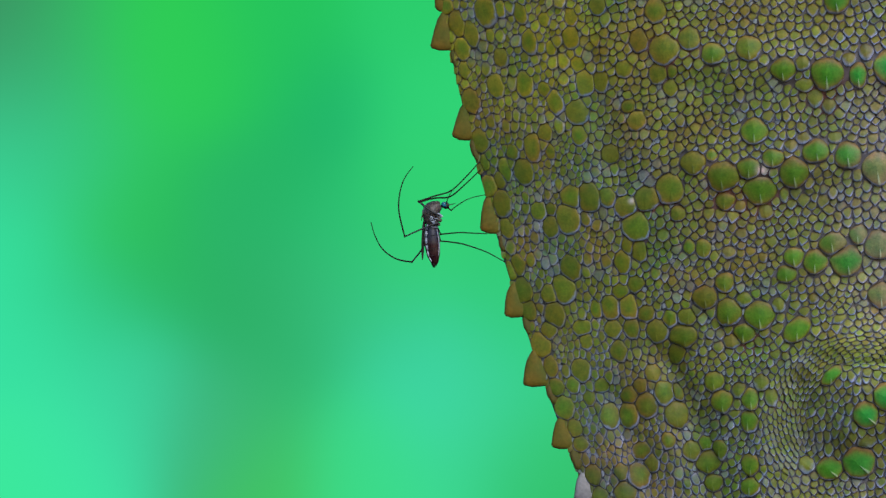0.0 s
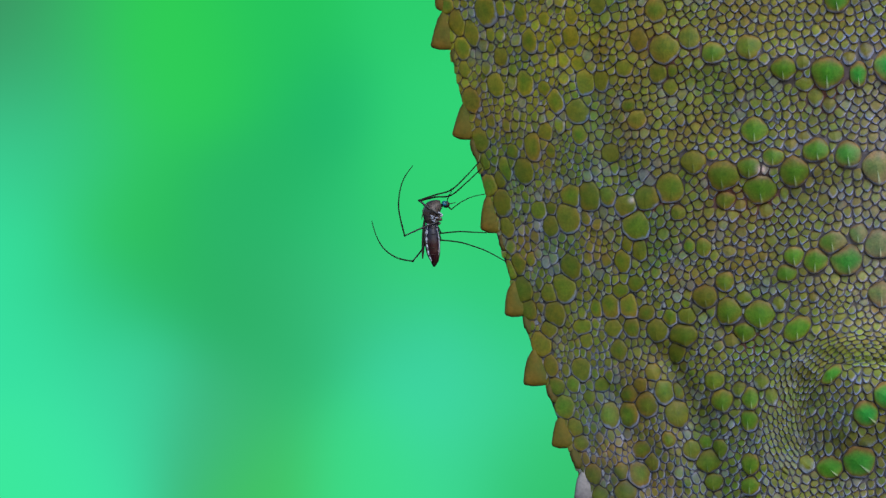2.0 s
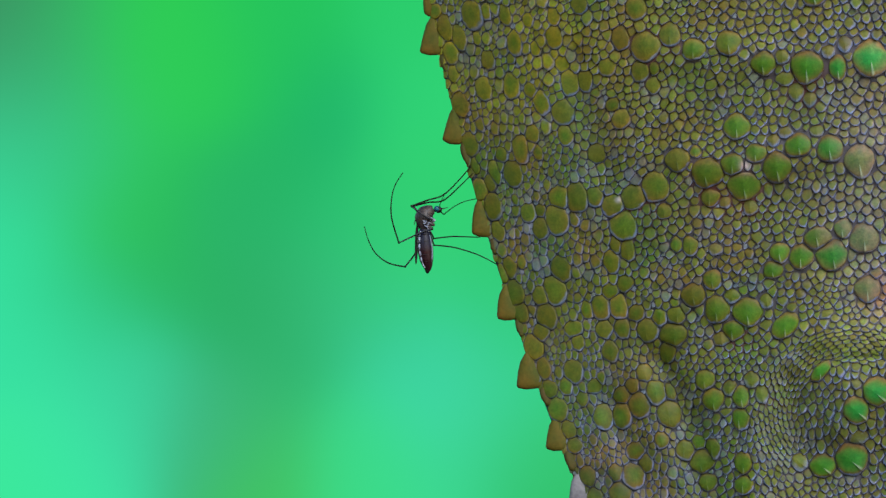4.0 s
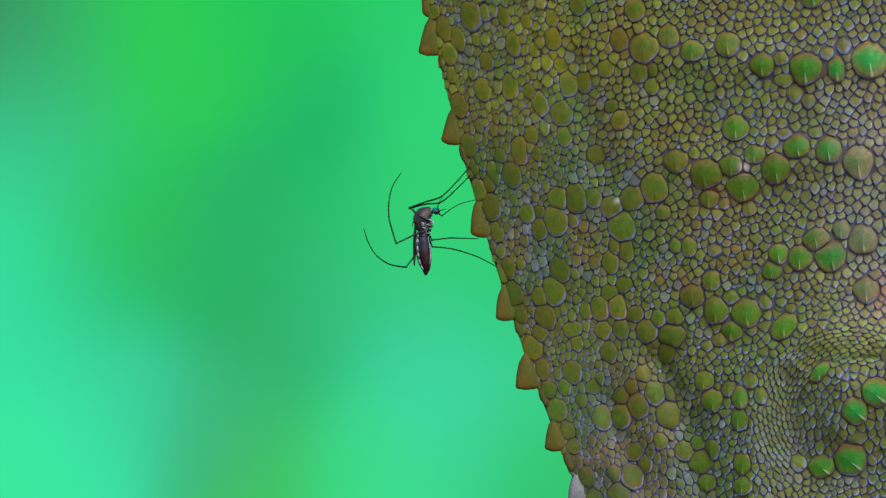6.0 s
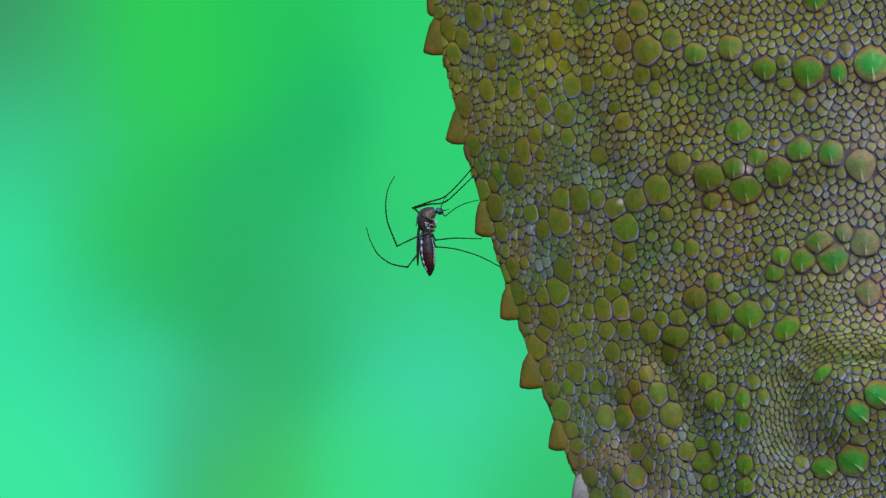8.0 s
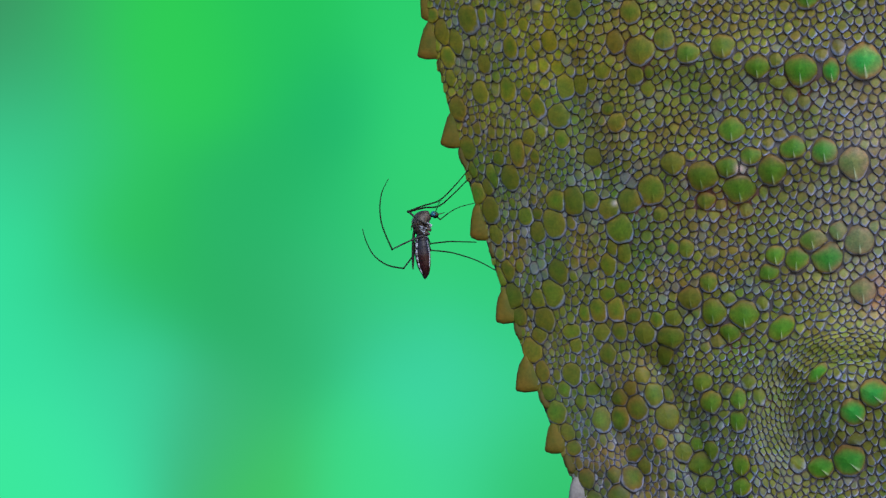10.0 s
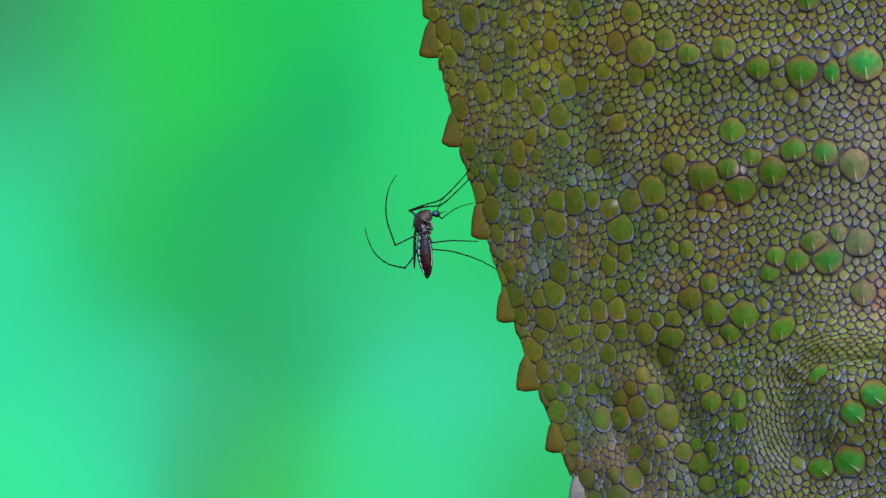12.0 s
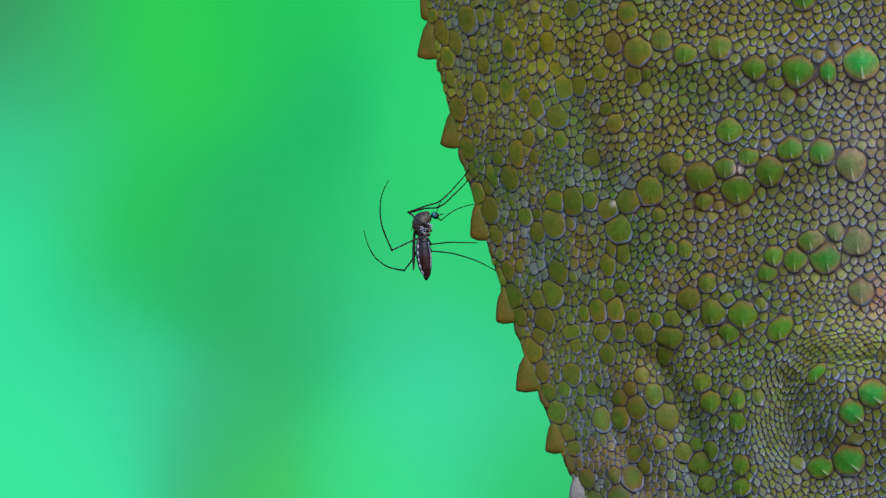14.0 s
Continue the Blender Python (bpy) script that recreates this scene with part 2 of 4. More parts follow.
RIGHT_GLOWS = [
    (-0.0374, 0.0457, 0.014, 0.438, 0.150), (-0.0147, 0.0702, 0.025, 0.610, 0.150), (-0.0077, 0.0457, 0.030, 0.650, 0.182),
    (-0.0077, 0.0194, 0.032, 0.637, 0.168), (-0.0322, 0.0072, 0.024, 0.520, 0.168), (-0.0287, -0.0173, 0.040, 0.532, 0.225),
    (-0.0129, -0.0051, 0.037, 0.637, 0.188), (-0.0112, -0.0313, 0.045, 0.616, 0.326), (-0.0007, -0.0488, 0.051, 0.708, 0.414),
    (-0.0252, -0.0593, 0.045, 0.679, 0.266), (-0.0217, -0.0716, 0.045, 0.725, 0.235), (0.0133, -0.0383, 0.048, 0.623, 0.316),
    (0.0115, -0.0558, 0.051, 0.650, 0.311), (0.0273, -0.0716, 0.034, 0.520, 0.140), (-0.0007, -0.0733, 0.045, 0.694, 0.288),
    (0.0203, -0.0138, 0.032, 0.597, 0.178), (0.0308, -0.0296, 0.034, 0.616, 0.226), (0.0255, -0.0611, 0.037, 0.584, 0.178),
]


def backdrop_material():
    """Glows in place of foliage so far behind the focus that only soft patches of its light are left."""
    g = Graph("foliage_glow")
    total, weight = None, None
    for u, v, r, gr, b in LEFT_GLOWS + MIDDLE_GLOWS + RIGHT_GLOWS:
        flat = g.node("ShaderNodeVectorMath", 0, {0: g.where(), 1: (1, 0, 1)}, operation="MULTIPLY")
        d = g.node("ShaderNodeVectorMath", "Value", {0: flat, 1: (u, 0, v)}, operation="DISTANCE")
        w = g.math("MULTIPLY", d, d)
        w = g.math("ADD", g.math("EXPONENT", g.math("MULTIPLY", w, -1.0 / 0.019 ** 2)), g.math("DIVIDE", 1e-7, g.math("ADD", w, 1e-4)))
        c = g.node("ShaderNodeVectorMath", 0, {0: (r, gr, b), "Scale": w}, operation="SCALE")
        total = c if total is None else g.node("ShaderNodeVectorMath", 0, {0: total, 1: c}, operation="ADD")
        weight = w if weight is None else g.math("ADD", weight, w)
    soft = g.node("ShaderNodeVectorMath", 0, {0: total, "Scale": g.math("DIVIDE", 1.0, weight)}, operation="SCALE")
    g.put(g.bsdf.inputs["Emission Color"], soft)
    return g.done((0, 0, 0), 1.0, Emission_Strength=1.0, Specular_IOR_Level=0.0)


# ---- building helpers ----
def part(name, bm, material, parent, label=""):
    data = bpy.data.meshes.new(name)
    bm.to_mesh(data)
    bm.free()
    return part_mesh(name, data, material, parent, label)


def part_mesh(name, data, material, parent, label=""):
    data.materials.append(material)
    data.shade_smooth()
    ob = new(name, data)
    ob.parent = parent
    return tagged(ob, label)


def mesh_of(name, verts, faces, edge, keel=None, crown=None):
    data = bpy.data.meshes.new(name)
    data.from_pydata(verts, [], faces)
    data.attributes.new("edge", "FLOAT", "POINT").data.foreach_set("value", edge)
    if crown:
        data.attributes.new("crown", "FLOAT", "POINT").data.foreach_set("value", crown)
    if keel:
        data.attributes.new("keel", "FLOAT", "POINT").data.foreach_set("value", keel)
    return data


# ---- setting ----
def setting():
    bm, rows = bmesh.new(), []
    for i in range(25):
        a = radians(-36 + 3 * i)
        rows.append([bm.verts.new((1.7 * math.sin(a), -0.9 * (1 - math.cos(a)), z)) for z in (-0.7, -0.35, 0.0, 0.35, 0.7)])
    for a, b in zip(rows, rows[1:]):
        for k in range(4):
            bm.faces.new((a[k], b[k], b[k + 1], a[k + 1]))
    # a sheet close behind, glowing by itself, stands in for the far foliage
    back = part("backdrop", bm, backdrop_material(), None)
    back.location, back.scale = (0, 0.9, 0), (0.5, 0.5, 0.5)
    tagged(back, "glowing backdrop sheet coloured as soft blurred bright green foliage", "foliage", kind="structure")


setting()


# ---- the lizard's flank, as a chart: u to the right and v up, in mm as seen from the lens ----
def crest_u(v):
    d = 22.05 - v
    return -0.25 + 0.1902 * d + 0.0024 * d * d


def dent(u, v, u0, v0, u1, v1, width):
    """1 on the stretch between two spots, 0 away from it."""
    du, dv = u1 - u0, v1 - v0
    t = min(1.0, max(0.0, ((u - u0) * du + (v - v0) * dv) / (du * du + dv * dv)))
    d2 = (u - u0 - t * du) ** 2 + (v - v0 - t * dv) ** 2
    return math.exp(-d2 / (width * width))


FOLDS = [  # from, to, width, depth in mm
    (*(35.0, -20.5), *(40.0, -20.0), 5.2, 1.7),
    (*(12.8, 16.05), *(15.3, 7.05), 2.2, 0.7),
    (*(14.8, -12.5), *(18.9, -22.8), 1.2, 0.38),
    (*(20.0, -9.8), *(22.5, -14.8), 1.2, 0.58),
    (*(23.1, -16.5), *(24.8, -22.95), 1.4, 0.45),
    (*(26.3, -8.2), *(22.8, -5.95), 0.9, 0.2),
    (*(31.4, -12.0), *(31.6, -17.6), 1.5, 0.7),
    (*(31.8, -9.2), *(35.8, -9.95), 0.9, 0.2),
    (*(32.4, -14.0), *(33.3, -11.0), 0.8, 0.12),
    (*(36.8, -9.95), *(41.8, -10.1), 0.35, 0.2),
]
ROLLS = [  # the same, raised
    (*(28.2, -14.6), *(28.4, -22.5), 1.0, -0.4),
    (*(36.8, -12.45), *(35.8, -15.95), 1.3, -0.6),
    (*(35.4, -8.2), *(41.8, -8.4), 1.5, -0.45),
    (*(18.0, -11.0), *(21.0, -20.0), 1.3, -0.30),
    (*(23.3, 7.05), *(38.8, 8.05), 1.8, -0.4),
    (*(20.8, 17.05), *(38.8, 16.05), 1.8, -0.4),
]


def bulge(u, v):
    """How far the flank stands out towards the lens from the plane of the crest, in mm."""
    s = max(0.0, u - crest_u(v)) * 0.96
    lean = max(-30.0, min(30.0, v)) * min(1.0, s / 10)
    h = 11 * (1 - math.exp(-s / 24)) + (0.15 + 0.0015 * min(s, 45.0)) * lean
    fade = min(1.0, s / 4)
    for u0, v0, u1, v1, width, deep in FOLDS + ROLLS:
        h -= fade * deep * dent(u, v, u0, v0, u1, v1, width)
    return h


def on_flank(u, v, lift=0.0, way=None):
    """The place in metres of a chart spot, raised by lift mm along way."""
    y = -bulge(u, v)
    k = 1 + y / (1000 * FAR)
    p = Vector((u * k, y, v * k))
    if lift:
        p += way * lift
    return p / 1000


def facing(u, v):
    e = 0.15
    a = on_flank(u + e, v) - on_flank(u - e, v)
    b = on_flank(u, v + e) - on_flank(u, v - e)
    n = a.cross(b).normalized()
    return n if n.y < 0 else -n


# rows of large scales: spot and full width and height, in mm
NAPE = [
    (0.3, 21.45, 1.2, 1.3), (1.25, 19.95, 1.3, 2.3), (2.55, 19.05, 1.2, 2.3), (1.7, 17.65, 1.3, 2), (3.8, 20.95, 1.9, 2.8),
    (5.1, 21.15, 0.8, 1.5), (6.9, 20.8, 1.1, 1.9), (4.2, 18.9, 0.7, 1.2), (5.15, 16.9, 1.3, 1.8), (4.65, 14.45, 1.5, 2.2),
    (2.5, 13.15, 1.5, 2.4), (1.9, 15.8, 1, 1.6), (7.7, 18.25, 1.4, 2.2), (9.55, 17.75, 0.9, 1.3), (7.3, 14.55, 1.5, 2.2),
    (8.95, 14.15, 1.1, 1.3), (10, 12.95, 1.4, 2.1), (11.3, 18.65, 1.5, 2), (11.9, 12.05, 2, 2.3), (11.9, 16.4, 1.2, 1.4),
    (11.3, 20.55, 1.1, 1.6), (9, 20.3, 0.9, 1.4), (12.55, 14.65, 1.6, 2.3),
]
SHOULDER_ROWS = [
    (3.3, 9.55, 1.4, 2.2), (7.95, 8.95, 1.5, 2.6), (9.05, 10.3, 1.2, 1.6), (12.05, 10.05, 1.3, 1.9), (6.2, 8.55, 1.1, 1.4),
    (5.45, 7.05, 1.1, 2.2), (7.15, 6.8, 1.7, 2.4), (5.05, 6.15, 0.9, 1.5), (4.05, 5.55, 1.3, 1.9), (5.3, 3.95, 1.6, 2.4),
    (8.5, 3.3, 1.4, 1.8), (11.3, 4.65, 1.7, 2.1), (12.95, 4.55, 2, 2.7), (14.55, 4.55, 1.4, 1.9), (11.05, 2.65, 2.2, 2.8),
    (9.55, 1.95, 1.5, 2), (5.7, 1.8, 1.2, 1.9), (3.7, 7.7, 0.7, 1.5), (9.55, 8.55, 0.9, 1.3), (9.55, 3.55, 0.9, 1.2),
    (16.15, 3.7, 2, 2), (17.05, 1.95, 2.5, 2.8), (18.05, 4.45, 2.2, 2.2), (20.05, 5.3, 2.5, 2.7),
]
BACK_ROWS = [
    (6.65, -1.45, 1.3, 2), (6, -1.95, 0.9, 1.8), (7.1, -3.65, 1.6, 2.4), (7.65, -5.45, 1.3, 1.8), (7.8, -0.95, 0.8, 1.3),
    (9.4, -3.95, 1.3, 1.8), (11.3, -1.7, 1.8, 2.4), (10.7, -3.55, 2.1, 2.7), (9.9, -5.85, 1.9, 2.5), (12.3, -6.95, 1.7, 1.5),
    (9.4, -7.2, 1.5, 1.5), (8.65, -8.45, 1.6, 2.3), (14.8, -5.2, 1.6, 2.3), (16.4, -5.2, 1.6, 2.3), (15.9, -1.2, 1.4, 2.2),
    (17.4, -0.2, 1.3, 2), (15.05, -7.05, 1.6, 1.6), (16.7, -7.05, 1.4, 1.9), (15.55, -9.05, 1.5, 1.8), (15.7, -3.7, 1.4, 1.4),
    (17.05, -3.05, 1.4, 1.5), (13.55, -5.35, 1, 1.7), (16.3, 0.3, 0.9, 1.5), (12.7, -8.2, 1.1, 1.4),
]
UPPER_ROW = [
    (13.65, 21.55, 1.4, 1.8), (18.8, 21.05, 1.9, 2.2), (17.3, 18.45, 1.6, 2.1), (19.55, 17.65, 2.6, 2.7), (21.8, 18.65, 1.9, 2.2),
    (23.9, 17.3, 2.2, 2), (18.95, 15.45, 1.5, 1.8), (20.15, 14.25, 1.3, 1.5), (20.3, 15.7, 0.9, 1.2), (16.05, 15.9, 1.5, 1.6),
    (14.05, 14.75, 1.3, 1.9), (16.4, 12.7, 1.2, 1.2), (17.15, 11.35, 1.8, 1.6), (27.05, 17.8, 2.3, 2.3), (30.15, 15.95, 2.3, 2.1),
    (34, 15.55, 2.9, 2.8), (34.8, 22.05, 2.3, 2.4), (32, 14.55, 1.7, 1.2), (32.95, 13.35, 1.4, 1.6), (31.8, 16.45, 1.4, 1.4),
    (36.75, 15.45, 1.6, 2.3), (37.45, 17.45, 1.4, 1.6), (39.7, 16.15, 3.2, 3.3), (35.95, 16.8, 1.3, 1.3),
]
MIDDLE_ROW = [
    (14.8, 8.45, 1.6, 1.7), (22.15, 7.65, 2.2, 2.1), (24.8, 6.45, 2.9, 2.6), (20.8, 3.15, 1.4, 1.4), (25, 4.25, 1.8, 1.6),
    (27.55, 10.45, 2.4, 2.3), (27.05, 7.15, 2.1, 1.9), (29.2, 8.05, 2, 1.7), (31.05, 6.8, 2.6, 2.7), (28.05, 5.2, 3, 2.4),
    (32.95, 8.7, 2.5, 2.3), (35.85, 8.3, 2.4, 2.5), (38.45, 7.2, 2.7, 2.9), (31.9, 9.8, 1.4, 1.1), (34.7, 9.9, 1.4, 1.1),
    (30.2, 4.8, 0.9, 1.4), (34.55, 0.45, 2.5, 2.1), (36.8, 1.3, 1.7, 1.8), (38.6, 0.4, 2.7, 2.6), (23.8, 8.3, 1.1, 1.2),
    (30.8, 9.15, 1.2, 1.2), (28.55, 3.3, 1.4, 1.4), (26.3, 3.8, 1.1, 1.1), (34.15, 12.7, 1.3, 1.4),
]
FLANK_SCALES = [
    (23.2, -4.25, 2.2, 2.1), (24.95, -2.95, 1.7, 1.8), (23.05, 0.05, 1.4, 1.8), (21.8, 0.2, 1.1, 1.4), (25.3, -0.3, 1.3, 1.1),
    (25.3, -5.55, 2.3, 2.5), (28.05, -5.8, 2.8, 2.5), (26.65, -4.45, 1.5, 1.3), (26.7, -7.45, 2, 1.6), (21.55, -6.05, 1.8, 1.6),
    (20.1, -6.25, 1.4, 1.5), (19.05, -7.25, 2.1, 2.1), (21.2, -7.65, 2.6, 2.2), (18.05, -5.7, 1.5, 1.5), (20.7, -9.2, 1.4, 1.9),
    (25.55, -8.15, 1.5, 1.3), (29.7, -4.95, 1.3, 1.4), (31.05, -0.7, 1.8, 1.8), (32.95, -1.1, 2.2, 2.2), (35.65, -0.95, 2.9, 2.8),
    (30.4, -2.2, 1.9, 1.6), (31.35, -7.1, 2.9, 1.9), (38.8, -4.05, 2.3, 2.3), (32.8, -4.35, 1, 1),
]
LOWER_SCALES = [
    (9.55, -10.45, 1.3, 1.9), (10.05, -12.2, 1.4, 1.6), (12.2, -10.7, 1.8, 2.1), (11.5, -12.05, 1.2, 1.5), (10.8, -14.05, 1.7, 2.1),
    (11.7, -15.8, 1.3, 1.6), (12.2, -17.3, 1.5, 1.4), (13.3, -19.95, 1.5, 1.9), (12.95, -13.2, 1, 1.4), (14.05, -12.05, 1.4, 1.3),
    (14.8, -14.85, 1.8, 2.3), (16.45, -14.75, 1.8, 2.3), (17.45, -12.1, 1.3, 1.4), (18.55, -10.95, 1.4, 1.6), (16.5, -12.85, 1.5, 1.5),
    (19.55, -12.8, 1.9, 2.2), (18.05, -13.85, 1.9, 2.3), (20.7, -14.6, 2.2, 2.5), (20.8, -12.7, 1, 1.6), (17.55, -17.85, 1.7, 1.7),
    (17.3, -20.1, 2.2, 2.5), (18.55, -18.95, 1.2, 1.6), (16.15, -21.55, 2.2, 1.8), (13.9, -21.8, 1.5, 1.5),
]
FOLD_SCALES = [
    (22.05, -17.85, 1.8, 1.8), (24, -11.7, 1.9, 1.8), (26.2, -12.45, 1.3, 1.4), (28.15, -11.8, 1.4, 1.5), (24.7, -13.45, 2, 2.1),
    (27.15, -13.2, 1.7, 2.1), (27.15, -15.3, 1.6, 1.9), (29.05, -13.1, 1.3, 1.7), (23.55, -18.7, 2.3, 2.3), (24, -20.65, 1.7, 1.6),
    (24.55, -17.7, 1.3, 1.8), (23.2, -17.2, 1.2, 1.4), (27.15, -19.05, 1.6, 1.9), (27.2, -21.05, 1.8, 1.7), (32.15, -19.05, 1.5, 1.7),
    (34.4, -11.15, 2.5, 1.15), (37.4, -14.6, 2.2, 2.4), (39.4, -13.0, 2.7, 2.6), (34.2, -19.35, 2.3, 2.1), (36.8, -18.85, 2.9, 2.8),
    (37.55, -16.95, 1.7, 1.1), (35.05, -6.2, 1.3, 0.8), (19.95, -16.95, 1.3, 1.5), (15.8, -19.7, 1.3, 1.5),
]
LARGE = NAPE + SHOULDER_ROWS + BACK_ROWS + UPPER_ROW + MIDDLE_ROW + FLANK_SCALES + LOWER_SCALES + FOLD_SCALES
EYE_OF_WHORL = (*(38.9, -15.55),)
WHORL = (*(37.2, -14.8),)   # the rows of the hide bend round this spot behind the fold


def spot(u, v, u0, v0, ru, rv):
    return math.exp(-((u - u0) / ru) ** 2 - ((v - v0) / rv) ** 2)


FINE_GRAIN = [  # spot, half width and height, all in mm, and how much smaller the scales are there
    (*(36.2, -5.2), 4.2, 2.6, 0.27), (*(29.0, -17.0), 2.4, 5.0, 0.20), (*(35.0, -14.0), 4.5, 3.2, 0.12),
    (*(36.5, -21.5), 6.0, 1.8, 0.22), (*(28.0, -10.2), 3.0, 1.6, 0.14), (*(22.0, -15.0), 3.0, 7.0, 0.12),
]


def grain_of_hide(u, v):
    """Half size in mm, long axis (a unit direction) and slenderness of the small scales at a spot."""
    s = u - crest_u(v)
    near_crest = math.exp(-(s / 11.0) ** 2)
    size, slim = 0.418 - 0.068 * near_crest, 0.92 + 0.62 * near_crest
    for u0, v0, ru, rv, less in FINE_GRAIN:
        size *= 1 - less * spot(u, v, u0, v0, ru, rv)
    size *= 1 + 0.12 * spot(u, v, 39.0, -1.5, 3.0, 3.0)
    slim += 0.40 * spot(u, v, 33.5, -15.0, 3.5, 4.0) + 0.45 * spot(u, v, 29.0, -17.0, 2.0, 5.0)
    return size, (0.27, -0.963), slim


def spread(seeds, fixed, rounds=26):
    """Lets the scales push each other apart into even rows; the first ones stay."""
    at = np.array([(q[0], q[1]) for q in seeds])
    half = np.array([(q[2], q[3]) for q in seeds])
    axis = np.array([q[4] for q in seeds])
    far = half.max(axis=1)
    for k in range(rounds):
        if k % 5 == 0:
            gap = np.hypot(at[:, None, 0] - at[None, :, 0], at[:, None, 1] - at[None, :, 1])
            one, two = np.nonzero(np.triu(gap < 1.3 * (far[:, None] + far[None, :]), 1))
        d = at[two] - at[one]
        dist = np.hypot(d[:, 0], d[:, 1]) + 1e-9
        way = d / dist[:, None]
        want = 0.0
        for q in (one, two):
            c2 = (way * axis[q]).sum(axis=1) ** 2
            a, b = half[q, 0], half[q, 1]
            want = want + a * b / np.sqrt(b * b * c2 + a * a * (1 - c2)) * np.where(q < fixed, 1.06, 0.98)
        push = way * (0.32 * np.maximum(0.0, want - dist))[:, None]
        move = np.zeros_like(at)
        np.add.at(move, one, -push)
        np.add.at(move, two, push)
        move[:fixed] = 0
        at += np.clip(move, -0.15, 0.15)
        rim = np.array([crest_u(v) for v in at[:, 1]]) + 0.7 * half[:, 1]
        at[fixed:, 0] = np.clip(at[fixed:, 0], rim[fixed:], 46.5)
        at[fixed:, 1] = np.clip(at[fixed:, 1], -26.0, 26.0)
    return [(float(p[0]), float(p[1]), *q[2:]) for p, q in zip(at, seeds)]


def scatter(rng):
    """Seeds of all the scales: u, v, half size along and across, long axis; and where the tiny ones between begin."""
    seeds = []
    for u, v, w, h in LARGE:
        s = u - crest_u(v)
        lean = 0.27 * math.exp(-(s / 16) ** 2) + 0.05
        if w > h:
            du, dv = u - EYE_OF_WHORL[0], v - EYE_OF_WHORL[1]
            n = math.hypot(du, dv)
            seeds.append((u, v, w / 2, h / 2, (dv / n, -du / n) if u > 30 and v < -6 and dv > 0.5 and w > 1.1 * h else (0.97, 0.24) if u > 32 and v < -8 else (1.0, 0.0)))
        else:
            n = math.hypot(lean, 1)
            seeds.append((u, v, h / 2, w / 2, (lean / n, -1 / n)))
    cell, grid = 1.6, {}

    def note(i):
        grid.setdefault((int(seeds[i][0] // cell), int(seeds[i][1] // cell)), []).append(i)

    for i in range(len(seeds)):
        note(i)
    # rows of narrow scales bent round the fold
    for ring in range(9):
        radius = 4.75 + 0.36 * ring
        turn = math.radians(70) + 0.4 * (ring % 2) / radius
        while turn < math.radians(222):
            high = max(0.0, math.sin(turn))
            long = 0.62 + 0.14 * high
            r1 = radius * (1 - 0.06 * high) + rng.uniform(-0.04, 0.04)
            u, v = WHORL[0] + 1.14 * r1 * math.cos(turn), WHORL[1] + r1 * math.sin(turn)
            size = rng.uniform(0.92, 1.08)
            a, b, axis = 0.42 * long / 0.7 * size, (0.245 - 0.06 * high) * size, (-math.sin(turn), math.cos(turn))
            turn += (long + 0.05 * (1 - high) + rng.uniform(-0.06, 0.06)) / radius
            if u > 46:
                continue
            if all(math.hypot(u - su, v - sv) > 0.6 * reach(a, b, axis, u - su, v - sv) + reach(sa, sb, sx, u - su, v - sv) for su, sv, sa, sb, sx in seeds[:len(LARGE)]):
                seeds.append((u, v, a, b, axis))
                note(len(seeds) - 1)

    def fill(tries, small, wide):
        for k in range(tries):
            v = rng.uniform(-26.0, 26.0)
            u = rng.uniform(crest_u(v) + 0.12, wide)
            size, axis, slim = grain_of_hide(u, v)
            size *= 0.5 if small else min(1.6, math.exp(rng.gauss(0, 0.24 - 0.13 * min(1.0, max(0.0, (u - 10) / 12)))))
            size *= 1.05 if k < 2500 and not small else 0.92
            a, b = size * math.sqrt(slim), size / math.sqrt(slim)
            gu, gv, free = int(u // cell), int(v // cell), True
            near = [q for i in range(gu - 2, gu + 3) for j in range(gv - 2, gv + 3) for q in grid.get((i, j), ())]
            for q in near:
                su, sv, sa, sb, sx = seeds[q]
                du, dv = u - su, v - sv
                d = math.hypot(du, dv)
                if d > 2.2 + a:
                    continue
                whole, own = (0.97, 0.62) if q < len(LARGE) else (0.74, 0.74) if small else (0.8, 0.8)
                if d < 1e-6 or d < own * reach(a, b, axis, du, dv) + whole * reach(sa, sb, sx, du, dv):
                    free = False
                    break
            if free:
                seeds.append((u, v, a, b, axis))
                note(len(seeds) - 1)

    fill(60000, False, 46.0)
    seeds[:] = spread(seeds, len(LARGE))
    grid.clear()
    for i in range(len(seeds)):
        note(i)
    first_tiny = len(seeds)
    fill(3000, True, 30.0)
    return seeds, grid, cell, first_tiny


def reach(a, b, axis, du, dv):
    """Half size of an oval, half axes a and b, along (du, dv)."""
    d = math.hypot(du, dv)
    c = (du * axis[0] + dv * axis[1]) / d
    return a * b / math.sqrt((b * c) ** 2 + (a * a) * (1 - c * c))


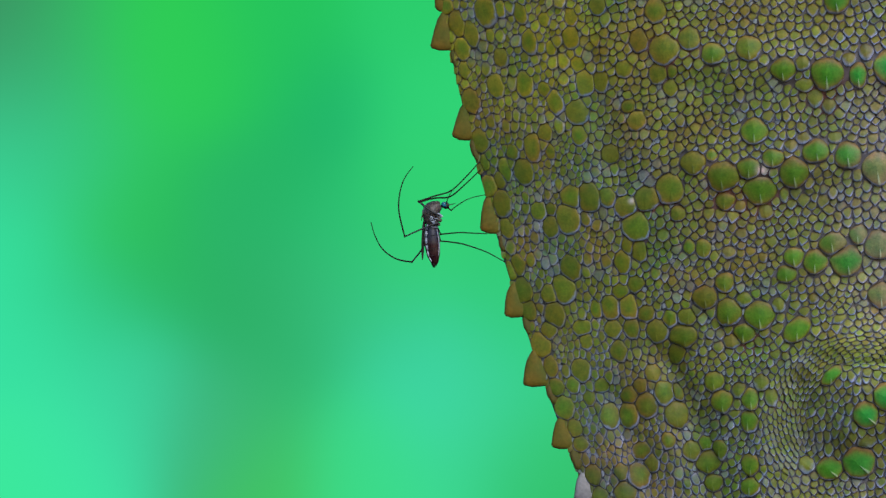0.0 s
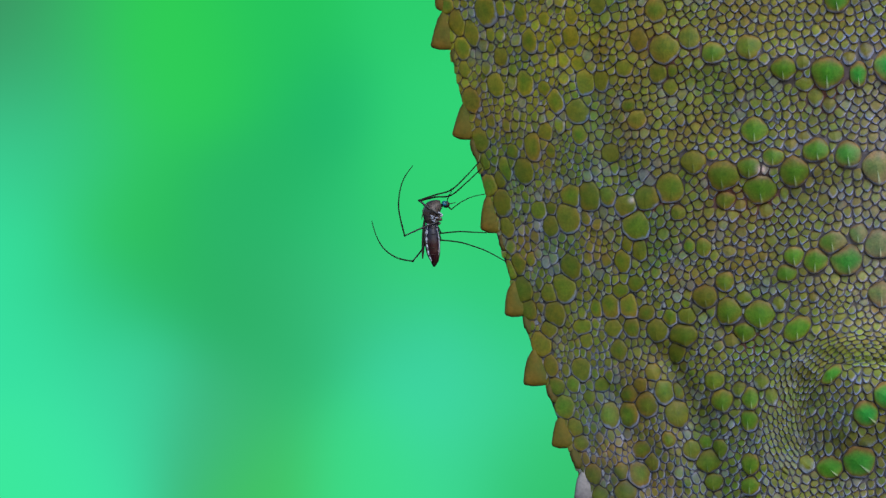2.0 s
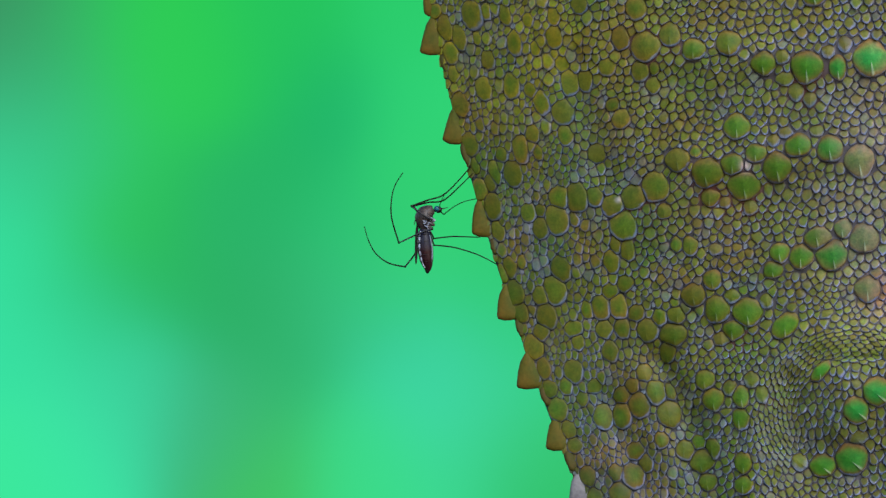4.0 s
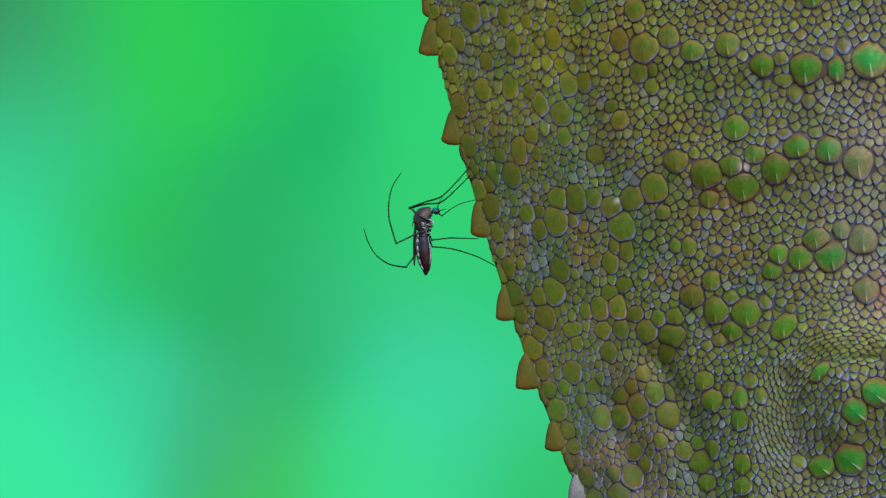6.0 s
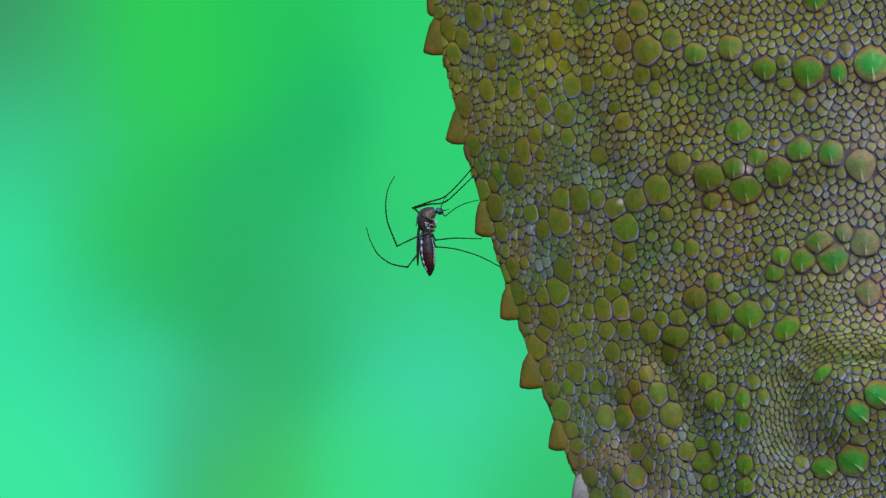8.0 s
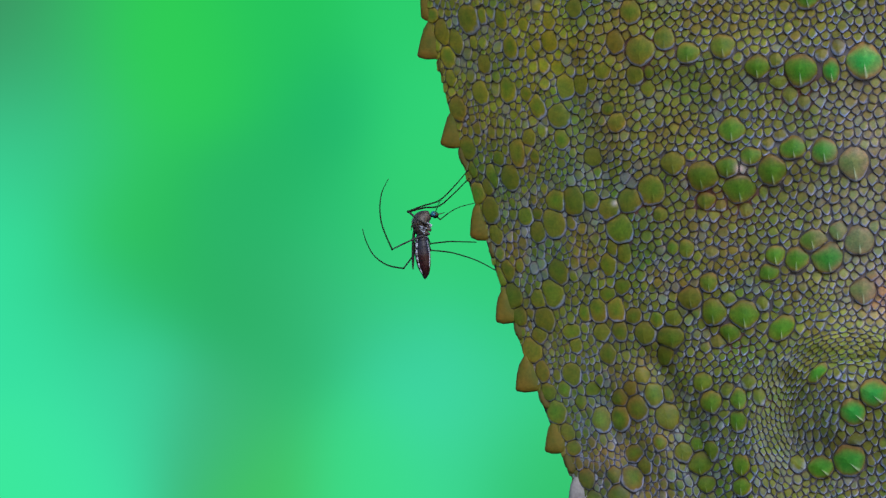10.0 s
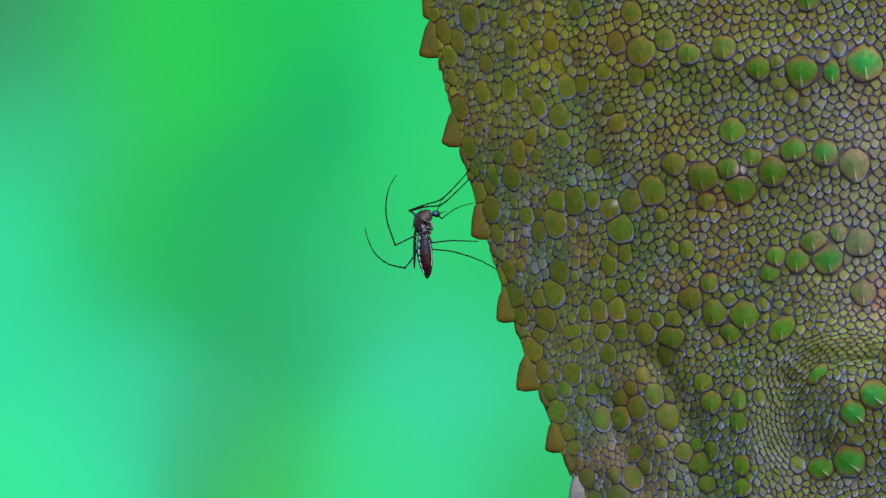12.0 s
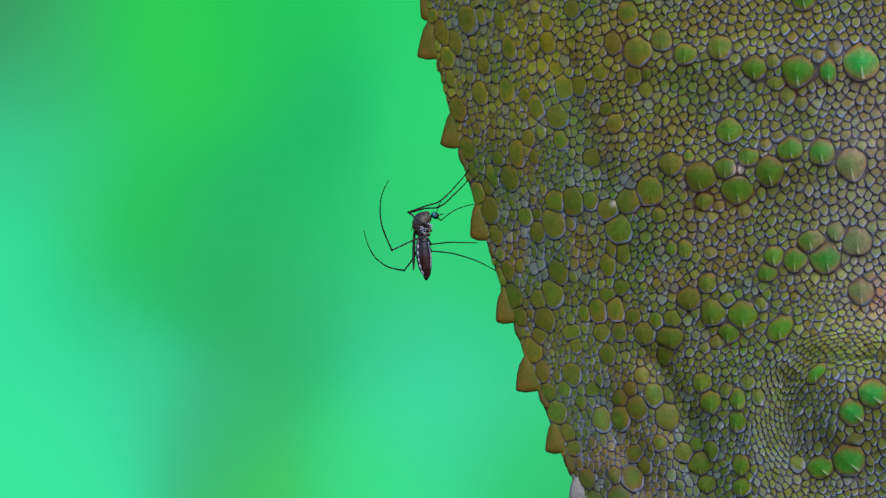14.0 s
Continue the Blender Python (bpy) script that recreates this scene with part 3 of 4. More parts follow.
def outline(i, seeds, grid, cell, large):
    """The scale's outline: its oval cut back where it meets its neighbours."""
    u, v, a, b, axis = seeds[i]
    loose = large and u > 19 and v > -6
    n, grow = (30, 1.05 if loose else 1.18) if large else (14, 1.55)
    poly = []
    for k in range(n):
        t = 2 * math.pi * k / n
        swell = grow * (1 + 0.045 * math.cos(3 * t + 2.4 * i) + 0.035 * math.cos(4 * t + 1.7 * i)) if large else grow
        p, q = swell * a * math.cos(t), swell * b * math.sin(t)
        poly.append((p * axis[0] - q * axis[1], p * axis[1] + q * axis[0]))
    gu, gv = int(u // cell), int(v // cell)
    for x in range(gu - 2, gu + 3):
        for y in range(gv - 2, gv + 3):
            for j in grid.get((x, y), ()):
                if j == i or (loose and j >= len(LARGE)):
                    continue
                su, sv, sa, sb, sx = seeds[j]
                du, dv = su - u, sv - v
                d = math.hypot(du, dv)
                if d > 2.2 * (a + sa):
                    continue
                mine, other = reach(a, b, axis, du, dv), reach(sa, sb, sx, du, dv)
                t = d * mine / (mine + other)
                if large and j >= len(LARGE):
                    t = max(t, 0.96 * mine)
                elif not large and j < len(LARGE):
                    t = min(t, d - (1.01 if su > 19 and sv > -6 else 0.95) * other)
                # the cut leans with the ovals' mean stretch
                m = [0.0, 0.0]
                for ea, eb, ex in ((a, b, axis), (sa, sb, sx)):
                    c, e = du * ex[0] + dv * ex[1], -du * ex[1] + dv * ex[0]
                    c, e = c / (ea * ea), e / (eb * eb)
                    k = ea * eb
                    m[0] += k * (c * ex[0] - e * ex[1])
                    m[1] += k * (c * ex[1] + e * ex[0])
                l = math.hypot(*m) or 1.0
                mx, my = m[0] / l, m[1] / l
                limit = (du * mx + dv * my) * t / d
                cut, last = [], poly[-1]
                before = last[0] * mx + last[1] * my - limit
                for p in poly:
                    now = p[0] * mx + p[1] * my - limit
                    if (now < 0) != (before < 0):
                        f = before / (before - now)
                        cut.append((last[0] + f * (p[0] - last[0]), last[1] + f * (p[1] - last[1])))
                    if now < 0:
                        cut.append(p)
                    last, before = p, now
                poly = cut
                if len(poly) < 3:
                    return None
    return poly


def rounded(poly, gap, corner):
    out = []
    for p, q in zip(poly, poly[1:] + poly[:1]):
        out.append((p[0] + corner * (q[0] - p[0]), p[1] + corner * (q[1] - p[1])))
        out.append((q[0] + corner * (p[0] - q[0]), q[1] + corner * (p[1] - q[1])))
    poly = out
    cu, cv = sum(p[0] for p in poly) / len(poly), sum(p[1] for p in poly) / len(poly)
    done = []
    for p in poly:
        d = math.hypot(p[0] - cu, p[1] - cv)
        f = max(0.3, 1 - gap / max(d, 1e-6))
        done.append((cu + f * (p[0] - cu), cv + f * (p[1] - cv)))
    return done, (cu, cv)


def even(poly, centre, n, start):
    """The outline at n angles about its centre, the first towards start with one close on each side."""
    out = []
    turns = [0.0, 0.15] + [2 * math.pi * k / (n - 2) for k in range(1, n - 2)] + [-0.15]
    for turn in turns:
        t = start + turn
        dx, dy = math.cos(t), math.sin(t)
        best = None
        for p, q in zip(poly, poly[1:] + poly[:1]):
            ax, ay, bx, by = p[0] - centre[0], p[1] - centre[1], q[0] - p[0], q[1] - p[1]
            det = bx * dy - by * dx
            if abs(det) < 1e-12:
                continue
            f = (ay * dx - ax * dy) / det
            if -1e-6 <= f <= 1 + 1e-6:
                r = (ax + f * bx) * dx + (ay + f * by) * dy
                if r > 0 and (best is None or r > best):
                    best = r
        best = best or 0.1
        out.append((centre[0] + best * dx, centre[1] + best * dy))
    return out


SMALL_RINGS = [(1.0, -0.5, 1.0), (0.975, 0.48, 1.0), (0.90, 0.78, 0.90), (0.74, 0.92, 0.50), (0.42, 1.0, 0.12)]
LARGE_RINGS = [(1.0, -0.5, 1.0), (0.985, 0.42, 1.0), (0.93, 0.70, 0.90), (0.81, 0.87, 0.62), (0.58, 1.0, 0.36), (0.26, 1.08, 0.12)]


def dome(u, v, poly, centre, height, tilt, rings, keel=0.0):
    """Points, faces and margin values of one scale; its lower end stands up by tilt, its keel runs to the first point."""
    way = facing(u, v)
    n, size = len(poly), max(math.hypot(p[0] - centre[0], p[1] - centre[1]) for p in poly)
    axis = ((poly[0][0] - centre[0]), (poly[0][1] - centre[1]))
    axis = (axis[0] / math.hypot(*axis), axis[1] / math.hypot(*axis))
    margin = min(1.0, 0.45 + (u - crest_u(v)) / 3)
    fade = 0.22 + 0.26 * min(1.0, max(0.0, (u - crest_u(v) - 8) / 12))
    verts, faces, edge, ridge, crown = [], [], [], [], []
    for f, lift, rim in rings:
        for k, p in enumerate(poly):
            x, y = centre[0] + f * (p[0] - centre[0]), centre[1] + f * (p[1] - centre[1])
            z = lift
            if lift > 0:
                z += tilt * (centre[1] - y) / size
                if keel:
                    aside = abs((x - centre[0]) * axis[1] - (y - centre[1]) * axis[0]) / size
                    z += 1.1 * keel * max(0.0, 1 - aside / 0.75) * (1 - 0.6 * f * f)
                if keel and k == 0:
                    z += keel * min(1.0, 1.6 * f) * (1.0 if f < 0.92 else 0.3)
            verts.append(on_flank(u + x, v + y, z * height, way))
            ridge.append(1.0 if k == 0 and 0.05 < f < 0.93 else 0.0)
            edge.append(rim * margin * (1 - fade + fade * max(-1.0, min(1.0, (centre[1] - y) / size * 1.4))))
            crown.append(rim * max(0.0, min(1.0, (y - centre[1]) / size * 1.6)))
    verts.append(on_flank(u + centre[0], v + centre[1], (rings[-1][1] * 1.03 + 1.1 * keel) * height, way))
    edge.append(0.0)
    ridge.append(0.0)
    crown.append(0.0)
    for r in range(len(rings) - 1):
        for k in range(n):
            a, b = r * n + k, r * n + (k + 1) % n
            faces.append((a, b, b + n, a + n))
    top, last = len(verts) - 1, (len(rings) - 1) * n
    for k in range(n):
        faces.append((last + k, last + (k + 1) % n, top))
    return verts, faces, edge, ridge, crown


def torso(parent):
    """The hide under the scales, closed round the back and past both ends."""
    lo, hi, wide = -70.0, 62.0, 78.0
    rings = []
    cols = [(k / 110) ** 1.2 for k in range(111)]
    for i in range(221):
        v = lo + (hi - lo) * i / 220
        end = min(1.0, max(0.0, (min(v - lo, hi - v)) / 30))
        end = math.sqrt(max(0.0, 1 - (1 - end) ** 2))
        ring = []
        for side in (1, -1):
            for c in (cols if side > 0 else cols[-2:0:-1]):
                s = c * wide * (0.35 + 0.65 * end)
                u = crest_u(max(-34.0, v)) + s + 22 * (1 - end) * (1 - c)
                far = max(0.0, (c - 0.62) / 0.38)
                close = math.sqrt(max(0.0, 1 - far * far)) * (0.05 + 0.95 * end)
                y = -bulge(u, v) * close if side > 0 else 11 * (1 - math.exp(-s / 24)) * close
                if side > 0 and s > 0.6:
                    y += (0.08 - 0.06 * min(1.0, max(0.0, (u - 14) / 14))) * min(1.0, s - 0.6)
                k = 1 + y / (1000 * FAR)
                ring.append(Vector((u * k, y, v * k)) / 1000)
        rings.append(ring)
    n = len(rings[0])
    verts = [p for ring in rings for p in ring]
    faces = [(r * n + k, r * n + (k + 1) % n, (r + 1) * n + (k + 1) % n, (r + 1) * n + k) for r in range(len(rings) - 1) for k in range(n)]
    faces += [tuple(range(n - 1, -1, -1)), tuple((len(rings) - 1) * n + k for k in range(n))]
    part_mesh("torso", mesh_of("torso", verts, faces, [0.0] * len(verts)), SKIN, parent, "dark skin showing between the scales")


def spine(parent, top, tip, foot, material, label=""):
    """A flat crest spine: a blade from top down to a blunt tip, with its foot on the back's edge."""
    out = min(1.0, abs(top[1] - tip[1]) / 3) ** 2
    bow = (top[0] * 0.55 + tip[0] * 0.45 - 0.20 * out, top[1] * 0.5 + tip[1] * 0.5)
    side = [(top[0] + 0.12, top[1] + 0.05), (top[0] * 0.8 + tip[0] * 0.2 - 0.13 * out, top[1] * 0.8 + tip[1] * 0.2), bow,
            (top[0] * 0.2 + tip[0] * 0.8 - 0.1 * out, top[1] * 0.22 + tip[1] * 0.78), (tip[0] - 0.02, tip[1] + 0.28),
            (tip[0] + 0.1, tip[1] + 0.06), (tip[0] * 0.6 + foot[0] * 0.4, tip[1] * 0.55 + foot[1] * 0.45 - 0.1),
            (tip[0] * 0.25 + foot[0] * 0.75, tip[1] * 0.2 + foot[1] * 0.8 - 0.06), foot,
            (foot[0] + 0.6, foot[1] + 0.5), (foot[0] * 0.5 + top[0] * 0.5 + 0.9, foot[1] * 0.5 + top[1] * 0.5),
            (top[0] + 0.75, top[1] + 0.1), (top[0] + 0.5, top[1] + 0.55)]
    cu, cv = sum(p[0] for p in side) / len(side), sum(p[1] for p in side) / len(side)
    verts, faces, edge, end = [], [], [], []
    n = len(side)
    rings = [(0.3, -0.42), (0.66, -0.38), (0.90, -0.27), (0.98, -0.12), (1.0, 0.0), (0.98, 0.12), (0.90, 0.27), (0.5, 0.40)]
    for f, y in rings:
        for p in side:
            x, z = cu + f * (p[0] - cu), cv + f * (p[1] - cv)
            inner = max(0.0, x - crest_u(z))
            verts.append(Vector((x, y * 0.9 + 0.25 * min(inner, 1.5), z)) / 1000)
            edge.append(max(0.0, min(1.0, (f - 0.8) / 0.2)))
            end.append(min(1.0, max(0.0, (top[1] - z) / max(0.5, top[1] - tip[1]) - 0.45) * 2.0) * min(1.0, max(0.0, (foot[0] - x) / max(0.5, foot[0] - tip[0]) + 0.3)))
    for r in range(len(rings) - 1):
        for k in range(n):
            a, b = r * n + k, r * n + (k + 1) % n
            faces.append((a, a + n, b + n, b))
    faces += [tuple(range(n)), tuple((len(rings) - 1) * n + k for k in range(n - 1, -1, -1))]
    part_mesh("crest_spine", mesh_of("crest_spine", verts, faces, edge, end), material, parent, label)


SPINES = [  # top, tip, foot
    (-0.2, 20.95, -1.1, 17.7, 0.8, 17.6), (1.8, 13.05, 0.8, 9.85, 2.35, 9.6),
    (3.8, 4.8, 3.3, 1.55, 5, 1.35), (5.85, -3.2, 5.45, -6, 7.05, -6),
    (7.65, -9.2, 7.1, -12.15, 9.15, -12.1), (10.15, -14.85, 9.6, -17.6, 11.3, -17.65),
    (-0.45, 25.3, -0.7, 21.15, 0.3, 21.05),
]
SMALL_SPINES = [
    (0.65, 17.65, 0.85, 16.2, 1.5, 15.85), (2.3, 9.65, 2.75, 7.85, 3.4, 7.55),
    (4.95, 1.4, 4.95, 0.05, 5.6, -0.3), (7, -5.95, 7.25, -7.35, 7.8, -7.6),
    (9.05, -12.1, 9.4, -13.5, 10.1, -13.75), (11.2, -17.65, 11.5, -19.25, 12.1, -19.55),
]


def lizard():
    animal = tagged(new("lizard"), "olive green scaly lizard with saw-tooth crest spines", "lizard")
    torso(animal)
    for u0, v0, u1, v1, u2, v2 in SPINES:
        spine(animal, (u0, v0), (u1, v1), (u2, v2), SPINE)
    for u0, v0, u1, v1, u2, v2 in SMALL_SPINES:
        spine(animal, (u0, v0), (u1, v1), (u2, v2), EDGE_SPINE)
    spine(animal, (12, -19.9), (11.6, -22.3), (12.9, -22.4), PALE_SPINE, "pale grey worn crest spine")
    rng = random.Random(7)
    seeds, grid, cell, first_tiny = scatter(rng)
    bite = (3.4, 4.75)
    close = sorted(range(len(LARGE), len(seeds)), key=lambda i: math.hypot(seeds[i][0] - bite[0], seeds[i][1] - bite[1]))
    close = set(close[:300 - len(LARGE)])
    verts, faces, edge, worn, top = [], [], [], [], []
    for i, (u, v, a, b, axis) in enumerate(seeds):
        large = i < len(LARGE)
        poly = outline(i, seeds, grid, cell, large)
        if poly is None or len(poly) < 4:
            continue
        right = min(1.0, max(0.0, (u - 12) / 14))
        brink = 0.08 - 0.26 * rng.random()
        poly = [(max(x, crest_u(v + y) - u + brink), y) for x, y in poly]
        gap = (0.008 + 0.045 * right if large else 0.004 + (0.034 if b > 0.27 else 0.014) * right) * rng.uniform(0.5, 1.4)
        poly, centre = rounded(poly, gap, 0.16 if large else 0.13 + 0.05 * right)
        slant = math.atan2(-1.0, 0.12 + rng.uniform(-0.1, 0.1))
        if large:
            if u > 31 and v < -12:
                slant = math.atan2(-0.8, 1.0)
            poly = even(poly, centre, 28, slant)
            m = dome(u, v, poly, centre, (0.085 + 0.075 * min(a, b)) * (1 + 0.5 * right), 0.55 + 0.2 * right, LARGE_RINGS, 0.05 + 0.55 * right * min(1.0, b / 0.9))
            plain = u > 24 and max(a, b) < 0.9   # small ones among the rows lack the green heart
            part_mesh("scale", mesh_of("scale", *m[:3], [0.0] * len(m[0]) if plain else m[3], m[4]), SMALL_SCALE if plain else SCALE, animal)
            continue
        # flat above, drawn out to a blunt point below, where it laps over the next
        if i < first_tiny:
            lap, taper = 0.08 + 0.04 * right, (0.12 + 0.38 * right) * (1.0 if b > 0.24 else 0.5)
            low = max(centre[1] - y for x, y in poly)
            poly = [(centre[0] + (x - centre[0]) * (1 - taper * max(0.0, (centre[1] - y) / low) ** 1.5), y - lap * max(0.0, centre[1] - y)) for x, y in poly]
        poly = even(poly, centre, 17, slant)
        steep = 1.35 if a > 1.5 * b and u > 28 else 1.0
        m = dome(u, v, poly, centre, steep * (0.03 + 0.36 * min(a, b)) * (1.1 - 0.35 * math.exp(-((u - crest_u(v)) / 14) ** 2)) * rng.uniform(0.8, 1.25), rng.uniform(0.7, 1.2) + (0.7 if a > 1.8 * b else 0.0), SMALL_RINGS)
        tiny = [1.0 if i >= first_tiny else 0.0] * len(m[0])
        if i in close:
            part_mesh("scale", mesh_of("scale", *m[:3], tiny, m[4]), SMALL_SCALE, animal)
            continue
        k = len(verts)
        verts += m[0]
        faces += [tuple(k + q for q in f) for f in m[1]]
        edge += m[2]
        worn += tiny
        top += m[4]
    field = part_mesh("scale_covering", mesh_of("scale_covering", verts, faces, edge, worn, top), SCALES, animal, "small olive and blue-grey scales")
    tagged(field, kind="stuff")
    return animal


# ---- the mosquito ----
def smooth(points, steps=6):
    """Points along a smooth curve through those given."""
    pts = [Vector(p) for p in points]
    if len(pts) < 3:
        return pts
    out = []
    for i in range(len(pts) - 1):
        p0, p1, p2, p3 = pts[max(0, i - 1)], pts[i], pts[i + 1], pts[min(len(pts) - 1, i + 2)]
        for k in range(steps):
            t = k / steps
            out.append(0.5 * ((2 * p1) + (p2 - p0) * t + (2 * p0 - 5 * p1 + 4 * p2 - p3) * t * t + (3 * p1 - p0 - 3 * p2 + p3) * t ** 3))
    return out + [pts[-1]]


def tube(points, radii, sides=8, flat=1.0, steps=6):
    """A tapered tube in mm along a smooth curve; flat squeezes it in depth. Returned in metres."""
    line = smooth(points, steps)
    bm, rings = bmesh.new(), []
    for i, p in enumerate(line):
        f = i / (len(line) - 1) * (len(radii) - 1)
        k = min(int(f), len(radii) - 2)
        r = radii[k] + (radii[k + 1] - radii[k]) * (f - k)
        way = (line[min(i + 1, len(line) - 1)] - line[max(i - 1, 0)]).normalized()
        across = way.cross(Vector((0, 1, 0))).normalized()
        deep = across.cross(way)
        rings.append([bm.verts.new((p + r * (math.cos(a) * across + flat * math.sin(a) * deep)) / 1000)
                      for a in (2 * math.pi * q / sides for q in range(sides))])
    for a, b in zip(rings, rings[1:]):
        for k in range(sides):
            bm.faces.new((a[k], a[(k + 1) % sides], b[(k + 1) % sides], b[k]))
    bm.faces.new(rings[0][::-1])
    bm.faces.new(rings[-1])
    bmesh.ops.recalc_face_normals(bm, faces=bm.faces)
    return bm


HIP = (*(-0.85, 3.3),)       # the middle of the thorax, in mm on the chart


def rel(*points):
    """Chart spots (u, v) or (u, v, depth) as places in the mosquito's space, in mm."""
    return [Vector((p[0] - HIP[0], p[2] if len(p) > 2 else 0.0, p[1] - HIP[1])) for p in points]


def leg(name, parent, points, knee, r0, r1):
    """A leg: femur up to the knee, and the lower leg, which turns about the knee."""
    pts = rel(*points)
    upper, lower = pts[:knee + 1], pts[knee:]
    femur = part(name, tube([p - upper[0] for p in upper], [r0, r0 * 0.9, r0 * 0.75], 7), FEMUR, parent)
    femur.location = upper[0] / 1000
    shin = part("lower_leg", tube([p - lower[0] for p in lower], [r0 * 0.85, (r0 + r1) / 2, r1], 7), LEG, femur)
    shin.location = (lower[0] - upper[0]) / 1000
    joint = bmesh.new()
    bmesh.ops.create_uvsphere(joint, u_segments=8, v_segments=6, radius=r0 * 1.15 / 1000)
    part("knee", joint, LEG, femur).location = shin.location
    return femur, shin


def mosquito():
    bug = tagged(new("mosquito"), "dark long-legged mosquito with silvery marks biting the lizard's crest", "mosquito")
    thorax = part("thorax", tube(rel((-0.2, 3.85), (-0.5, 3.75), (-0.85, 3.5), (-1, 3.15), (-1, 2.65), (-0.9, 2.15)), [0.34, 0.56, 0.80, 0.88, 0.74, 0.45], 18, 0.95), THORAX, bug)
    part("scutellum", tube(rel((-1.6, 2.75), (-1.35, 2.45), (-1.1, 2.2)), [0.12, 0.3, 0.2], 10, 1.4), THORAX, thorax)
    for a, b, c in (((-0.75, 3.1), (-0.4, 3), (-0.1, 2.85)), ((-0.8, 2.75), (-0.45, 2.6), (-0.15, 2.5)), ((-0.8, 2.4), (-0.55, 2.25), (-0.3, 2.15))):
        part("coxa", tube(rel((*a, -0.35), (*b, -0.45), (*c, -0.35)), [0.20, 0.19, 0.13], 10), SILVER if a[1] > 3.0 else THORAX, thorax)
    rng = random.Random(3)
    for k in range(30):
        v = rng.uniform(1.9, 3.15)
        girth = 0.86 if v > 2.7 else 0.86 - 0.42 * (2.7 - v)
        side = rng.uniform(-0.1, 0.92) * girth
        u, y = side - 0.98, -0.93 * math.sqrt(girth ** 2 - side ** 2)
        a, size = rng.uniform(-1.1, 0.4), rng.uniform(0.06, 0.15)
        du, dv = size * math.cos(a), size * math.sin(a)
        part("silver_patch", tube(rel((u - du, v - dv, y + 0.03), (u, v, y), (u + du, v + dv, y + 0.05)), [0.02, rng.uniform(0.04, 0.075), 0.02], 8), SILVER, thorax, "silvery white scale patch")
    abdomen = part("abdomen", tube(rel((-0.95, 2.45), (-1, 1.95), (-1, 1.3), (-0.95, 0.45), (-0.85, -0.45), (-0.75, -1.1), (-0.75, -1.55)),
                                   [0.35, 0.56, 0.66, 0.70, 0.60, 0.38, 0.08], 18, 0.95), BELLY, bug, "swollen dark red abdomen")
    for v0, v1, u0, u1, wide in ((2.15, 1.7, -1.36, -1.44, 0.10), (1.6, 1.08, -1.45, -1.48, 0.12), (0.98, 0.46, -1.48, -1.46, 0.115), (0.36, -0.12, -1.45, -1.38, 0.10), (-0.2, -0.66, -1.36, -1.24, 0.085), (-0.74, -1.15, -1.2, -1.02, 0.065)):
        part("pale_side_patch", tube(rel((u0, v0, -0.5), ((u0 + u1) / 2 - 0.01, (v0 + v1) / 2, -0.54), (u1, v1, -0.44)), [0.05, wide, 0.05], 7), SILVER, abdomen, "silvery white patch on one segment")
    part("pale_side_line", tube(rel((-0.55, 1.75, -0.45), (-0.36, 0.65, -0.36), (-0.38, -0.3, -0.32), (-0.56, -1.0, -0.2), (-0.68, -1.4, -0.1)), [0.03, 0.055, 0.06, 0.05, 0.02], 6), SILVER, abdomen, "silvery white line")
    for v0, half in ((1.85, 0.45), (1.25, 0.52), (0.65, 0.56), (0.05, 0.56), (-0.55, 0.46)):
        part("segment_band", tube(rel((HIP[0] - 0.13 - half, v0, -0.2), (HIP[0] - 0.08, v0 - 0.03, -0.69), (HIP[0] + half, v0 + 0.02, -0.2)), [0.012, 0.02, 0.012], 6), DARK, abdomen)
    part("tail_tip", tube(rel((-0.8, -1.1), (-0.78, -1.4), (-0.8, -1.65)), [0.3, 0.24, 0.06], 10), DARK, abdomen)
    for depth in (0.30, 0.62):
        wing = part("wing", tube(rel((-1.55, 2.95, depth), (-1.7, 2.05, depth), (-1.77, 0.8, depth), (-1.8, -0.2, depth), (-1.82, -0.95, depth)), [0.09, 0.13, 0.14, 0.12, 0.05], 10, 0.25), WING, bug, "narrow dark folded wing")
        part("wing_vein", tube(rel((-1.62, 2.65, depth - 0.07), (-1.77, 1.05, depth - 0.07), (-1.82, -0.7, depth - 0.05)), [0.025, 0.025, 0.015], 5), DARK, wing)
    head = bmesh.new()
    bmesh.ops.create_uvsphere(head, u_segments=20, v_segments=14, radius=0.00031)
    head = part("head", head, DARK, bug)
    head.location = rel((0.25, 3.85))[0] / 1000
    for y in (-0.16, 0.16):
        eye = bmesh.new()
        bmesh.ops.create_uvsphere(eye, u_segments=18, v_segments=12, radius=0.00026)
        eye = part("eye", eye, EYE, head, "glossy dark blue-green compound eye")
        eye.location = (-0.00016, y / 1000, 0.00008)
    part("neck", tube(rel((-0.3, 3.75), (0.1, 3.8)), [0.16, 0.12], 8), DARK, bug)
    part("proboscis", tube(rel((0.4, 3.7), (0.7, 3.4)), [0.07, 0.055], 7), LEG, bug)
    part("proboscis_sheath", tube(rel((0.7, 3.4), (1.1, 3.73), (1.8, 4.2), (2.6, 4.55), (3.75, 4.8)), [0.055, 0.05, 0.045, 0.04, 0.035], 7), LEG, bug, "thin bent feeding tube in the skin")
    part("palp", tube(rel((0.45, 3.9), (0.75, 3.95), (1.1, 4.05)), [0.06, 0.045, 0.02], 6), DARK, bug)
